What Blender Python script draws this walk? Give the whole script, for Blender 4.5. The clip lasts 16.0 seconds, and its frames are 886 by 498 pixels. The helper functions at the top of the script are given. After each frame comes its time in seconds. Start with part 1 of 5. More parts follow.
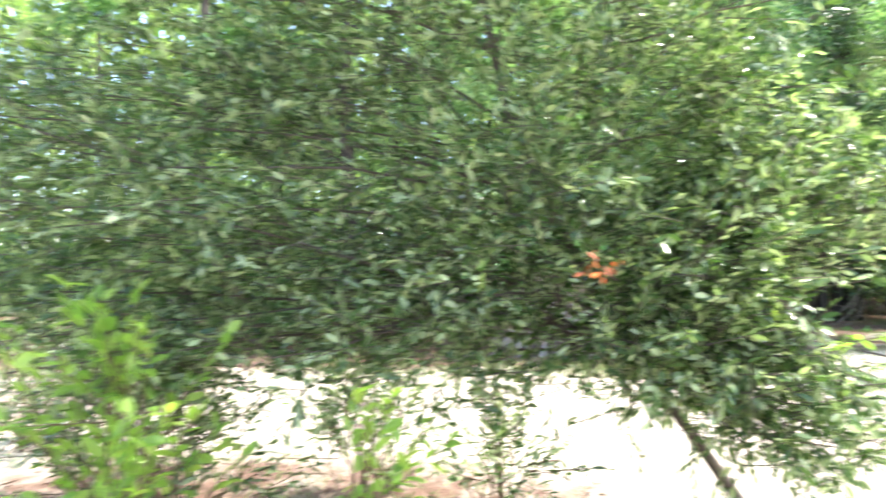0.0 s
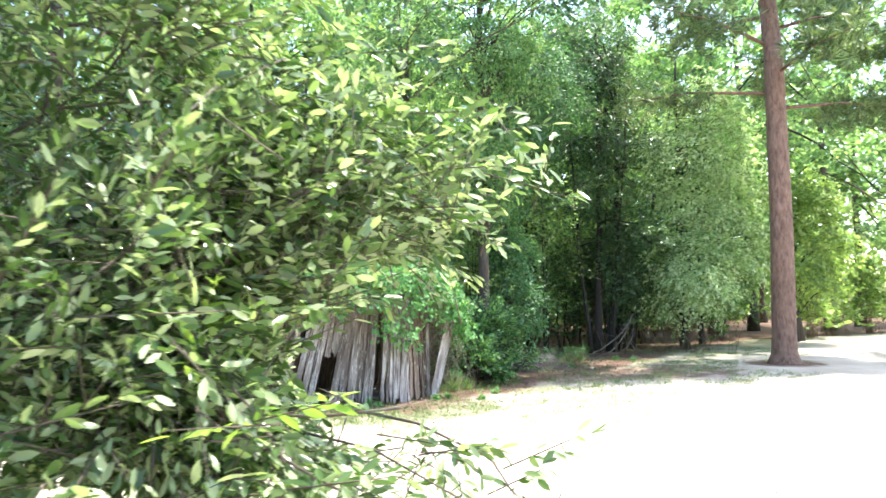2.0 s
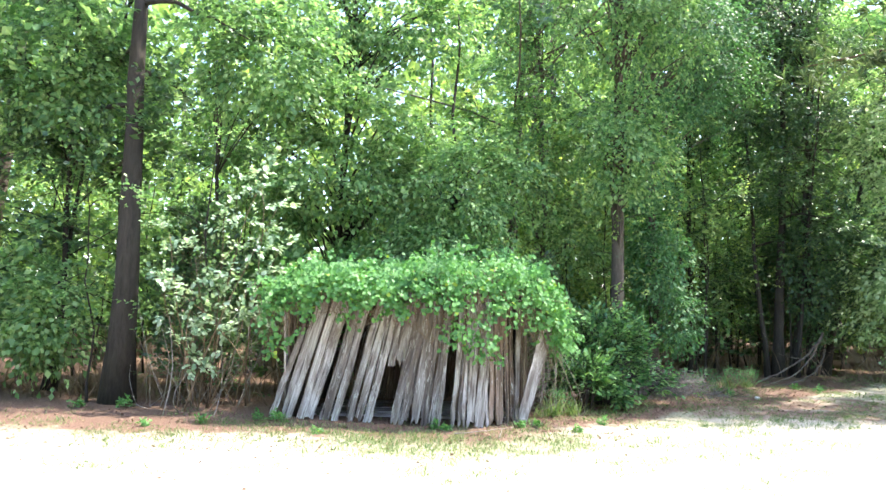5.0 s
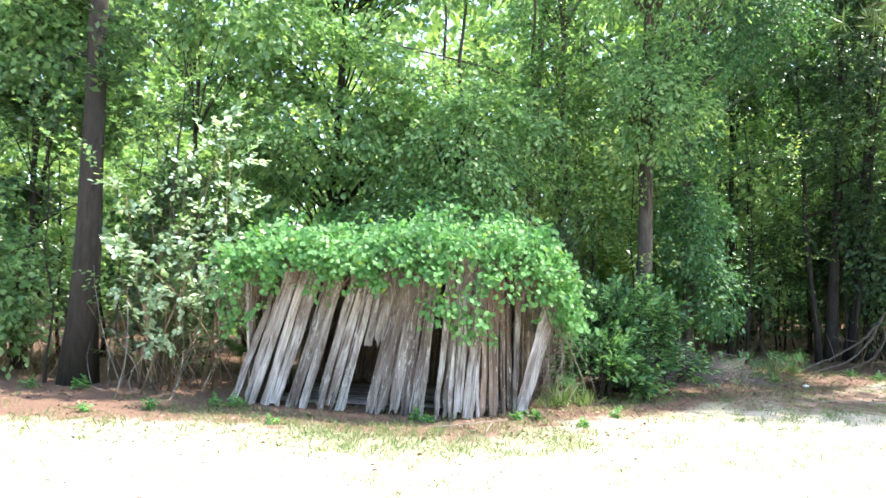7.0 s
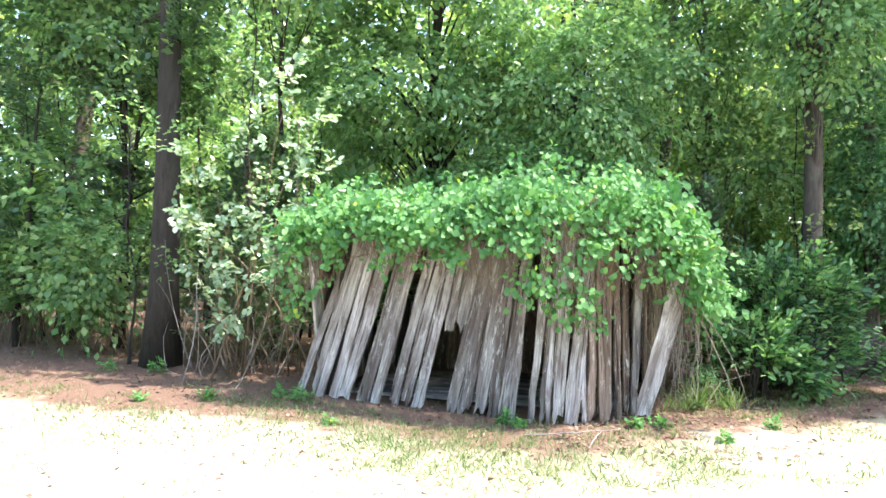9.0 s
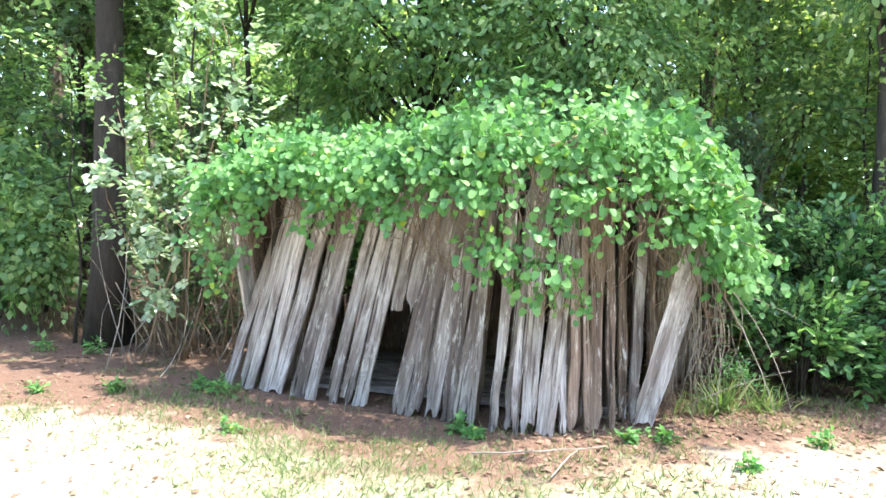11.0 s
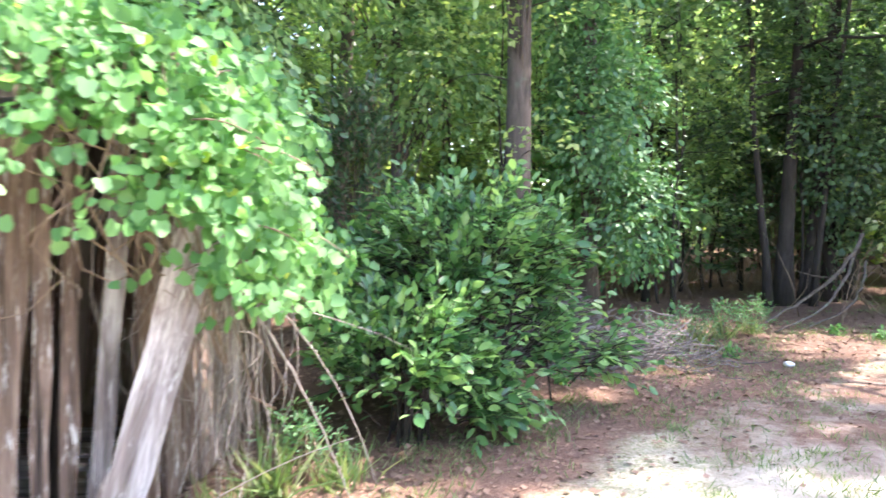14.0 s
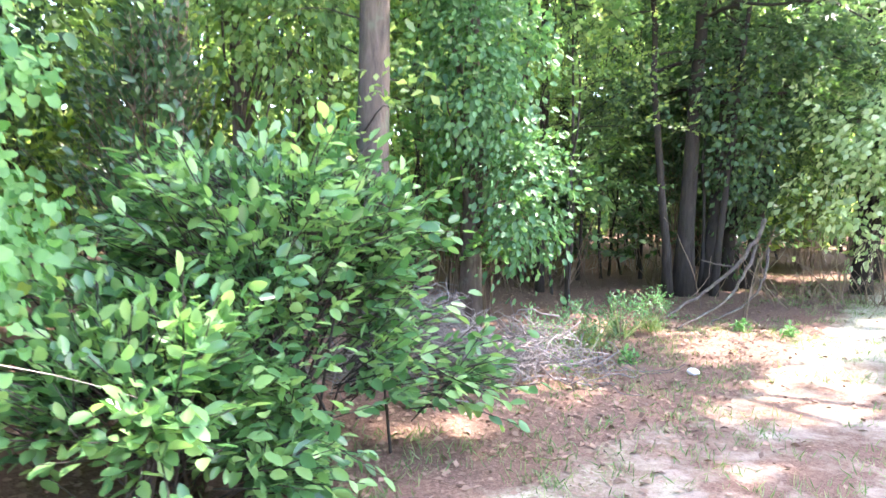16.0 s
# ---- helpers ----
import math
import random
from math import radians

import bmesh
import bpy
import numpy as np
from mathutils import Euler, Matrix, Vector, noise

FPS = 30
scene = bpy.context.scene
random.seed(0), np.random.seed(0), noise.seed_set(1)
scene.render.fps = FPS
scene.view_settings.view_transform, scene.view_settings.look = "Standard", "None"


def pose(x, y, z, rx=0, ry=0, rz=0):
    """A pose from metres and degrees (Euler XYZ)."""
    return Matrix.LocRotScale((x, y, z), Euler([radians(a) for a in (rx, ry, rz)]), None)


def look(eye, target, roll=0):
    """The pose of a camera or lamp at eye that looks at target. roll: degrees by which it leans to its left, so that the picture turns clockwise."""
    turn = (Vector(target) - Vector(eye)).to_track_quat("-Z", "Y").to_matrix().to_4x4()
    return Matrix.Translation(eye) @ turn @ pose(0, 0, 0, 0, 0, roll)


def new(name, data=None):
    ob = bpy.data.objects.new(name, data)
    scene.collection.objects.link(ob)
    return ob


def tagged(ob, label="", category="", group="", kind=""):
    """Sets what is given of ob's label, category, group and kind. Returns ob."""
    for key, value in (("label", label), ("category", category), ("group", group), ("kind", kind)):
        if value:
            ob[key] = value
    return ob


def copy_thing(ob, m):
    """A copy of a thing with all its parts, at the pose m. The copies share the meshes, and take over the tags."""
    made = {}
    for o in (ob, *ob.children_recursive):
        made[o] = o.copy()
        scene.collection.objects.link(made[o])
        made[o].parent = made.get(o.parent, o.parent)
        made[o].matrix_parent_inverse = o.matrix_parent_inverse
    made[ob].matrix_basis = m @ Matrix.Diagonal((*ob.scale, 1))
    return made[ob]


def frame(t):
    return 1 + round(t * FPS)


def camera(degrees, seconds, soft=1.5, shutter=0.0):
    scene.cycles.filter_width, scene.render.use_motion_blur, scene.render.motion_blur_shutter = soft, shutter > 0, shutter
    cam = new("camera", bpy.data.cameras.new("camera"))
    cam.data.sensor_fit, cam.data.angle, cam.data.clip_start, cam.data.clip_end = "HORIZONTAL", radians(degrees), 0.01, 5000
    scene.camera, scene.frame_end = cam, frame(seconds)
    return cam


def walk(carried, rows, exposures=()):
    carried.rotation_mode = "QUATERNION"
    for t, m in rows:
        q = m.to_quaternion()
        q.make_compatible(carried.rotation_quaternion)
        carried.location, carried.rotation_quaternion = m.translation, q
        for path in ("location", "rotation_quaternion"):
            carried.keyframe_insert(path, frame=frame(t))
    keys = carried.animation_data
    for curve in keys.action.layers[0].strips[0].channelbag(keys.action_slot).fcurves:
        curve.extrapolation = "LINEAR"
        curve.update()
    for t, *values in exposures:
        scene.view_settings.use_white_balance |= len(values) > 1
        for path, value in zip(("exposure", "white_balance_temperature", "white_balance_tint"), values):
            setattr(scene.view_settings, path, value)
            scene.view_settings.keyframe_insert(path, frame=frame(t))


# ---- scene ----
cam = camera(65.9, 16.0, soft=1.5, shutter=0.4)
METRES, EYE, TILT, LEAN, TURN = 12.5, 1.55, 1.5, 0.0, 0.0
ROWS = [
    (0.0, 0.0, 0.0, 0.0, 0.0, 0.0, -0.0),
    (0.5, 0.0331, 0.0211, -0.001, -10.3, 1.05, 0.51),
    (1.0, 0.0662, 0.0391, -0.0017, -12.96, 2.64, 0.42),
    (1.5, 0.0964, 0.0635, -0.0031, -15.03, 3.65, 0.25),
    (2.0, 0.128, 0.0789, -0.0043, -13.64, 2.96, 0.67),
    (2.5, 0.1551, 0.1006, -0.0055, -9.19, 3.01, -0.18),
    (3.0, 0.1839, 0.1216, -0.0063, -7.34, 3.16, -0.24),
    (3.5, 0.2066, 0.1453, -0.0059, -3.81, 2.34, -1.02),
    (6.0, 0.2874, 0.2685, -0.015, 4.86, 3.83, -0.47),
    (6.5, 0.2974, 0.2941, -0.0174, 6.47, 2.3, -0.42),
    (7.0, 0.308, 0.3247, -0.0201, 5.6, 1.54, -1.22),
    (7.5, 0.3054, 0.3553, -0.0195, 5.6, 0.7, -1.72),
    (8.0, 0.3135, 0.3815, -0.018, 7.82, 1.09, 0.07),
    (8.5, 0.3185, 0.4135, -0.0213, 15.62, 1.07, -1.02),
    (9.0, 0.329, 0.4426, -0.0253, 17.45, -0.66, -0.19),
    (11.5, 0.3635, 0.5955, -0.0331, 22.59, -3.59, 0.43),
    (12.0, 0.3727, 0.6214, -0.0352, 20.61, -3.81, -0.35),
    (12.5, 0.3785, 0.6462, -0.0367, 14.11, -4.59, -0.88),
    (13.0, 0.3915, 0.6743, -0.0388, 8.82, -4.44, 0.12),
    (13.5, 0.3971, 0.7044, -0.0411, 4.45, -4.28, -1.4),
    (14.0, 0.4055, 0.735, -0.043, -2.5, -3.91, -0.15),
    (14.5, 0.4161, 0.7651, -0.0425, -5.0, -3.36, -0.62),
    (15.0, 0.4224, 0.7882, -0.0434, -7.21, -2.64, -0.55),
    (15.5, 0.44, 0.8081, -0.0472, -9.65, -2.78, 0.72),
    (16.0, 0.4531, 0.831, -0.0497, -9.88, -5.12, -0.88),
]
walk(cam, [(t, pose(0, 0, EYE, TILT, LEAN, TURN) @ pose(METRES * x, METRES * y, METRES * z, 90 + pitch, roll, yaw)) for t, x, y, z, yaw, pitch, roll in ROWS], exposures=[(0.0, 2.64, 6600, 10), (3.5, 2.56, 6600, 10), (6.0, 2.66, 6600, 10), (11.0, 2.72, 6600, 11), (12.5, 2.85, 6600, 14), (14.2, 3.33, 6600, 24), (16.0, 3.96, 6600, 24)])

# ---- light ----
SUN_ELEVATION, SUN_AZIMUTH = 63.0, 82.0  # azimuth: degrees clockwise from +y
world = bpy.data.worlds.new("sky")
scene.world = world
world.use_nodes = True
wt = world.node_tree
sky = wt.nodes.new("ShaderNodeTexSky")
sky.sky_type, sky.sun_disc = "NISHITA", False
sky.sun_elevation, sky.sun_rotation = radians(SUN_ELEVATION), radians(SUN_AZIMUTH)
sky.air_density, sky.dust_density = 1.0, 1.5
wt.links.new(sky.outputs[0], wt.nodes["Background"].inputs[0])
wt.nodes["Background"].inputs[1].default_value = 0.15
sun_data = bpy.data.lights.new("sun", "SUN")
sun_data.energy, sun_data.angle, sun_data.color = 2.3, radians(0.53), (1.0, 0.95, 0.86)
sun = new("sun", sun_data)
_e, _a = radians(SUN_ELEVATION), radians(SUN_AZIMUTH)
SUN_DIR = Vector((math.sin(_a) * math.cos(_e), math.cos(_a) * math.cos(_e), math.sin(_e)))
sun.matrix_world = look(SUN_DIR * 60, (0, 0, 0))


# ---- materials ----
def nodes_of(name):
    m = bpy.data.materials.new(name)
    m.use_nodes = True
    nt = m.node_tree
    return m, nt, nt.nodes["Principled BSDF"], nt.nodes["Material Output"]


def ramp(nt, fac, stops):
    r = nt.nodes.new("ShaderNodeValToRGB")
    while len(r.color_ramp.elements) < len(stops):
        r.color_ramp.elements.new(0.5)
    for e, (p, c) in zip(r.color_ramp.elements, stops):
        e.position, e.color = p, (*c, 1)
    nt.links.new(fac, r.inputs[0])
    return r.outputs[0]


def noise_tex(nt, scale, detail=4.0, rough=0.6, vec=None, dist=0.0):
    n = nt.nodes.new("ShaderNodeTexNoise")
    n.inputs["Scale"].default_value, n.inputs["Detail"].default_value = scale, detail
    n.inputs["Roughness"].default_value, n.inputs["Distortion"].default_value = rough, dist
    if vec is not None:
        nt.links.new(vec, n.inputs["Vector"])
    return n.outputs["Fac"]


def coords(nt, scale=(1, 1, 1), which="Object"):
    tc, mp = nt.nodes.new("ShaderNodeTexCoord"), nt.nodes.new("ShaderNodeMapping")
    mp.inputs["Scale"].default_value = scale
    nt.links.new(tc.outputs[which], mp.inputs[0])
    return mp.outputs[0]


def mixed(nt, fac, a, b, mode="MIX"):
    m = nt.nodes.new("ShaderNodeMix")
    m.data_type, m.blend_type = "RGBA", mode
    for k, v in ((0, fac), (6, a), (7, b)):
        if isinstance(v, (float, int)):
            m.inputs[k].default_value = v
        elif isinstance(v, tuple):
            m.inputs[k].default_value = (*v, 1)
        else:
            nt.links.new(v, m.inputs[k])
    return m.outputs[2]


def maths(nt, op, a, b=0.0, c=0.0):
    m = nt.nodes.new("ShaderNodeMath")
    m.operation = op
    for k, v in enumerate((a, b, c)):
        if isinstance(v, (float, int)):
            m.inputs[k].default_value = v
        else:
            nt.links.new(v, m.inputs[k])
    return m.outputs[0]


def bumped(nt, bsdf, height, strength, distance):
    b = nt.nodes.new("ShaderNodeBump")
    b.inputs["Strength"].default_value, b.inputs["Distance"].default_value = strength, distance
    nt.links.new(height, b.inputs["Height"])
    nt.links.new(b.outputs[0], bsdf.inputs["Normal"])


def leaf_material(name, dark, mid, light, gloss=0.45, glow=0.35, through_col=None, odd=None, waxy=0.5):
    """A leaf: a glossy blade, each one with its own green, that lets part of the sunlight through. In some materials
    the light stop paints in sun or glints.
    """
    m, nt, bsdf, out = nodes_of(name)
    geo = nt.nodes.new("ShaderNodeNewGeometry")
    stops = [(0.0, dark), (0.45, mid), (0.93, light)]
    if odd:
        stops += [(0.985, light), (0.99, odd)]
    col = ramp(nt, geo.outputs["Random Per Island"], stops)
    big = noise_tex(nt, 0.9, 2.0, vec=coords(nt))
    col = mixed(nt, maths(nt, "MULTIPLY", big, 0.55), col, mixed(nt, 1.0, col, (0.62, 0.78, 0.8), "MULTIPLY"))
    fine = noise_tex(nt, 60.0, 3.0, vec=coords(nt))
    col = mixed(nt, maths(nt, "MULTIPLY", fine, 0.35), col, mixed(nt, 1.0, col, (1.5, 1.35, 1.2), "MULTIPLY"))
    nt.links.new(col, bsdf.inputs["Base Color"])
    bsdf.inputs["Roughness"].default_value = gloss
    bsdf.inputs["Specular IOR Level"].default_value = waxy
    tr = nt.nodes.new("ShaderNodeBsdfTranslucent")
    nt.links.new(mixed(nt, 1.0, col, through_col or (1.55, 1.7, 1.0), "MULTIPLY"), tr.inputs[0])
    mx = nt.nodes.new("ShaderNodeMixShader")
    mx.inputs[0].default_value = glow
    nt.links.new(bsdf.outputs[0], mx.inputs[1])
    nt.links.new(tr.outputs[0], mx.inputs[2])
    nt.links.new(mx.outputs[0], out.inputs[0])
    return m


def bark_material(name, dark, light, scale=(18, 18, 3.0), depth=0.02, moss=None):
    m, nt, bsdf, out = nodes_of(name)
    v = coords(nt, scale)
    n = noise_tex(nt, 1.0, 6.0, 0.7, v, 0.6)
    big = noise_tex(nt, 1.3, 3.0, vec=coords(nt))
    col = ramp(nt, n, [(0.3, dark), (0.7, light)])
    col = mixed(nt, maths(nt, "MULTIPLY", big, 0.6), col, mixed(nt, 1.0, col, (0.6, 0.6, 0.58), "MULTIPLY"))
    if moss:
        patch = ramp(nt, noise_tex(nt, 5.0, 5.0, 0.7, coords(nt)), [(0.55, (0, 0, 0)), (0.68, (1, 1, 1))])
        col = mixed(nt, maths(nt, "MULTIPLY", patch, 0.7), col, moss)
    nt.links.new(col, bsdf.inputs["Base Color"])
    bsdf.inputs["Roughness"].default_value = 0.9
    bumped(nt, bsdf, n, 0.9, depth)
    return m


def wood_material(name, dark, light, streak):
    """Weathered boards: grain along z, every board with its own grey."""
    m, nt, bsdf, out = nodes_of(name)
    info = nt.nodes.new("ShaderNodeObjectInfo")
    shift = nt.nodes.new("ShaderNodeVectorMath")
    shift.operation = "ADD"
    sc = nt.nodes.new("ShaderNodeCombineXYZ")
    nt.links.new(maths(nt, "MULTIPLY", info.outputs["Random"], 37.0), sc.inputs[0])
    nt.links.new(maths(nt, "MULTIPLY", info.outputs["Random"], 11.0), sc.inputs[2])
    nt.links.new(coords(nt), shift.inputs[0])
    nt.links.new(sc.outputs[0], shift.inputs[1])
    mp = nt.nodes.new("ShaderNodeMapping")
    mp.inputs["Scale"].default_value = (70, 70, 2.2)
    nt.links.new(shift.outputs[0], mp.inputs[0])
    grain = noise_tex(nt, 1.0, 6.0, 0.7, mp.outputs[0], 0.4)
    mp2 = nt.nodes.new("ShaderNodeMapping")
    mp2.inputs["Scale"].default_value = (9, 9, 1.6)
    nt.links.new(shift.outputs[0], mp2.inputs[0])
    blotch = noise_tex(nt, 1.0, 5.0, 0.65, mp2.outputs[0], 0.8)
    col = ramp(nt, grain, [(0.28, dark), (0.5, tuple((a + b) / 2 for a, b in zip(dark, light))), (0.75, light)])
    col = mixed(nt, ramp(nt, blotch, [(0.40, (0, 0, 0)), (0.58, (1, 1, 1))]), col, mixed(nt, 1.0, col, streak, "MULTIPLY"))
    tone = ramp(nt, info.outputs["Random"], [(0.0, (0.6, 0.56, 0.54)), (0.5, (1, 1, 1)), (1.0, (1.35, 1.36, 1.4))])
    col = mixed(nt, 1.0, col, tone, "MULTIPLY")
    mp3 = nt.nodes.new("ShaderNodeMapping")
    mp3.inputs["Scale"].default_value = (42, 42, 1.0)
    nt.links.new(shift.outputs[0], mp3.inputs[0])
    crack = ramp(nt, noise_tex(nt, 1.0, 4.0, 0.6, mp3.outputs[0], 0.3), [(0.35, (0.14, 0.12, 0.12)), (0.42, (1, 1, 1))])
    col = mixed(nt, 1.0, col, crack, "MULTIPLY")
    mp4 = nt.nodes.new("ShaderNodeMapping")
    mp4.inputs["Scale"].default_value = (34, 34, 5.5)
    nt.links.new(shift.outputs[0], mp4.inputs[0])
    lich = ramp(nt, noise_tex(nt, 1.0, 6.0, 0.8, mp4.outputs[0], 0.5), [(0.55, (0, 0, 0)), (0.66, (0.75, 0.75, 0.75))])
    col = mixed(nt, lich, col, (0.72, 0.71, 0.69))
    nt.links.new(col, bsdf.inputs["Base Color"])
    bsdf.inputs["Roughness"].default_value = 0.85
    bumped(nt, bsdf, grain, 0.9, 0.006)
    return m


def plain(name, a, b, scale=20.0, rough=0.85):
    m, nt, bsdf, out = nodes_of(name)
    n = noise_tex(nt, scale, 5.0, 0.65, coords(nt))
    geo = nt.nodes.new("ShaderNodeNewGeometry")
    n2 = maths(nt, "ADD", maths(nt, "MULTIPLY", n, 0.6), maths(nt, "MULTIPLY", geo.outputs["Random Per Island"], 0.4))
    nt.links.new(ramp(nt, n2, [(0.25, a), (0.75, b)]), bsdf.inputs["Base Color"])
    bsdf.inputs["Roughness"].default_value = rough
    bumped(nt, bsdf, n, 0.5, 0.004)
    return m


def ground_material():
    m, nt, bsdf, out = nodes_of("sandy_ground")
    def mask(attribute, lo, hi, scale, weight):
        a = nt.nodes.new("ShaderNodeAttribute")
        a.attribute_name = attribute
        n = noise_tex(nt, scale, 6.0, 0.7, coords(nt))
        v = maths(nt, "ADD", a.outputs["Fac"], maths(nt, "MULTIPLY", maths(nt, "SUBTRACT", n, 0.5), weight))
        return ramp(nt, v, [(lo, (0, 0, 0)), (hi, (1, 1, 1))])
    grit = noise_tex(nt, 240.0, 3.0, 0.7, coords(nt))
    pebble = noise_tex(nt, 35.0, 5.0, 0.7, coords(nt))
    broad = noise_tex(nt, 1.1, 4.0, 0.6, coords(nt))
    sand = ramp(nt, broad, [(0.3, (0.46, 0.40, 0.32)), (0.7, (0.60, 0.54, 0.46))])
    sand = mixed(nt, maths(nt, "MULTIPLY", pebble, 0.5), sand, mixed(nt, 1.0, sand, (0.7, 0.66, 0.6), "MULTIPLY"))
    litter = ramp(nt, noise_tex(nt, 60.0, 6.0, 0.75, coords(nt), 1.0), [(0.3, (0.06, 0.04, 0.03)), (0.5, (0.175, 0.106, 0.077)), (0.72, (0.32, 0.222, 0.168))])
    litter = mixed(nt, maths(nt, "MULTIPLY", broad, 0.5), litter, mixed(nt, 1.0, litter, (0.7, 0.72, 0.75), "MULTIPLY"))
    grass = ramp(nt, noise_tex(nt, 90.0, 5.0, 0.7, coords(nt)), [(0.3, (0.06, 0.085, 0.025)), (0.55, (0.15, 0.19, 0.06)), (0.75, (0.28, 0.26, 0.15))])
    sparse = ramp(nt, noise_tex(nt, 46.0, 5.0, 0.75, coords(nt)), [(0.42, (0.12, 0.12, 0.12)), (0.62, (0.9, 0.9, 0.9))])
    col = mixed(nt, maths(nt, "MULTIPLY", mask("grass", 0.42, 0.62, 3.2, 0.9), sparse), sand, grass)
    bits = ramp(nt, noise_tex(nt, 28.0, 6.0, 0.8, coords(nt), 1.2), [(0.56, (0, 0, 0)), (0.63, (0.75, 0.75, 0.75))])
    scat = nt.nodes.new("ShaderNodeAttribute")
    scat.attribute_name = "grass"
    col = mixed(nt, maths(nt, "MULTIPLY", bits, maths(nt, "MULTIPLY", scat.outputs["Fac"], 1.3)), col, litter)
    col = mixed(nt, mask("litter", 0.38, 0.62, 2.6, 0.8), col, litter)
    nt.links.new(col, bsdf.inputs["Base Color"])
    bsdf.inputs["Roughness"].default_value = 0.95
    bsdf.inputs["Specular IOR Level"].default_value = 0.15
    bumped(nt, bsdf, maths(nt, "ADD", maths(nt, "MULTIPLY", grit, 0.25), pebble), 0.6, 0.02)
    return m


MAT = dict(
    ground=ground_material(),
    wood=wood_material("weathered_board", (0.14, 0.12, 0.113), (0.70, 0.655, 0.64), (0.46, 0.41, 0.39)),
    # darker copy of the board: brown front boards, and shade inside the shed
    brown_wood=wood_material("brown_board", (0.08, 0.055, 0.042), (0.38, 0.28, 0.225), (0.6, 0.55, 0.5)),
    vine=leaf_material("vine_leaf", (0.07, 0.185, 0.065), (0.12, 0.275, 0.095), (0.19, 0.37, 0.13), 0.52, 0.4, odd=(0.34, 0.44, 0.07), waxy=0.4),
    laurel=leaf_material("laurel_leaf", (0.042, 0.12, 0.048), (0.09, 0.21, 0.08), (0.25, 0.41, 0.16), 0.3, 0.36, waxy=0.6),
    wood_leaf=leaf_material("woodland_leaf", (0.09, 0.168, 0.08), (0.16, 0.28, 0.122), (0.32, 0.43, 0.205), 0.42, 0.45, waxy=0.32),
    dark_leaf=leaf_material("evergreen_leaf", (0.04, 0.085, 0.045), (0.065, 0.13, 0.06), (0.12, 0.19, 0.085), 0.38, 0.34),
    # lighter copy of the woodland leaf, sunlight put into its colour
    far_leaf=leaf_material("sunlit_leaf", (0.13, 0.20, 0.08), (0.21, 0.30, 0.11), (0.36, 0.43, 0.16), 0.45, 0.5),
    # light stop raised towards white to paint sun glints on single blades
    oak_leaf=leaf_material("glossy_glint_leaf", (0.052, 0.096, 0.038), (0.105, 0.165, 0.06), (0.46, 0.52, 0.33), 0.2, 0.29, through_col=(1.4, 1.7, 0.7), waxy=0.6),
    fresh_leaf=leaf_material("fresh_leaf", (0.17, 0.30, 0.06), (0.24, 0.38, 0.07), (0.34, 0.46, 0.11), 0.45, 0.45),
    dead_leaf=leaf_material("orange_dead_leaf", (0.28, 0.08, 0.03), (0.42, 0.13, 0.05), (0.5, 0.22, 0.1), 0.6, 0.4, through_col=(1.4, 1.1, 0.9)),
    curtain_leaf=leaf_material("climber_leaf", (0.05, 0.13, 0.06), (0.085, 0.20, 0.085), (0.16, 0.30, 0.135), 0.45, 0.32),
    # sunlight on the broad edge tree is put into these pale greens
    sunlit_pale_leaf=leaf_material("pale_sunlit_leaf", (0.20, 0.29, 0.15), (0.36, 0.46, 0.26), (0.60, 0.66, 0.46), 0.26, 0.42),
    # near-white greens paint in the sun's reflection on the shrub's leaves
    sun_glare_leaf=leaf_material("sun_glare_leaf", (0.16, 0.25, 0.15), (0.34, 0.44, 0.31), (0.60, 0.67, 0.55), 0.22, 0.3),
    needle=leaf_material("pine_needle", (0.06, 0.10, 0.045), (0.12, 0.18, 0.08), (0.22, 0.27, 0.12), 0.5, 0.3),
    bark=bark_material("grey_brown_bark", (0.05, 0.038, 0.03), (0.19, 0.15, 0.125), moss=(0.2, 0.22, 0.17)),
    brown_bark=bark_material("brown_bark", (0.04, 0.03, 0.024), (0.15, 0.115, 0.092), moss=(0.10, 0.12, 0.08)),
    # lowered to near black so the colour carries the foliage's shade on trunks
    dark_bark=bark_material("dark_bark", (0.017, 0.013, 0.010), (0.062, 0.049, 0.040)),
    pine_bark=bark_material("pine_bark", (0.10, 0.05, 0.035), (0.36, 0.22, 0.17), (16, 16, 4.5), 0.03),
    twig=plain("grey_twig", (0.13, 0.11, 0.095), (0.38, 0.34, 0.30)),
    brown_twig=plain("brown_stem", (0.10, 0.065, 0.04), (0.26, 0.19, 0.13)),
    dry_twig=plain("dark_grey_twig", (0.07, 0.062, 0.058), (0.25, 0.225, 0.215)),
    grass=leaf_material("grass_blade", (0.075, 0.135, 0.045), (0.125, 0.195, 0.075), (0.26, 0.29, 0.15), 0.5, 0.35),
    litter=plain("dry_leaf", (0.085, 0.05, 0.034), (0.34, 0.22, 0.155)),
    stone=plain("pale_stone", (0.5, 0.48, 0.45), (0.75, 0.73, 0.7), 12.0),
)


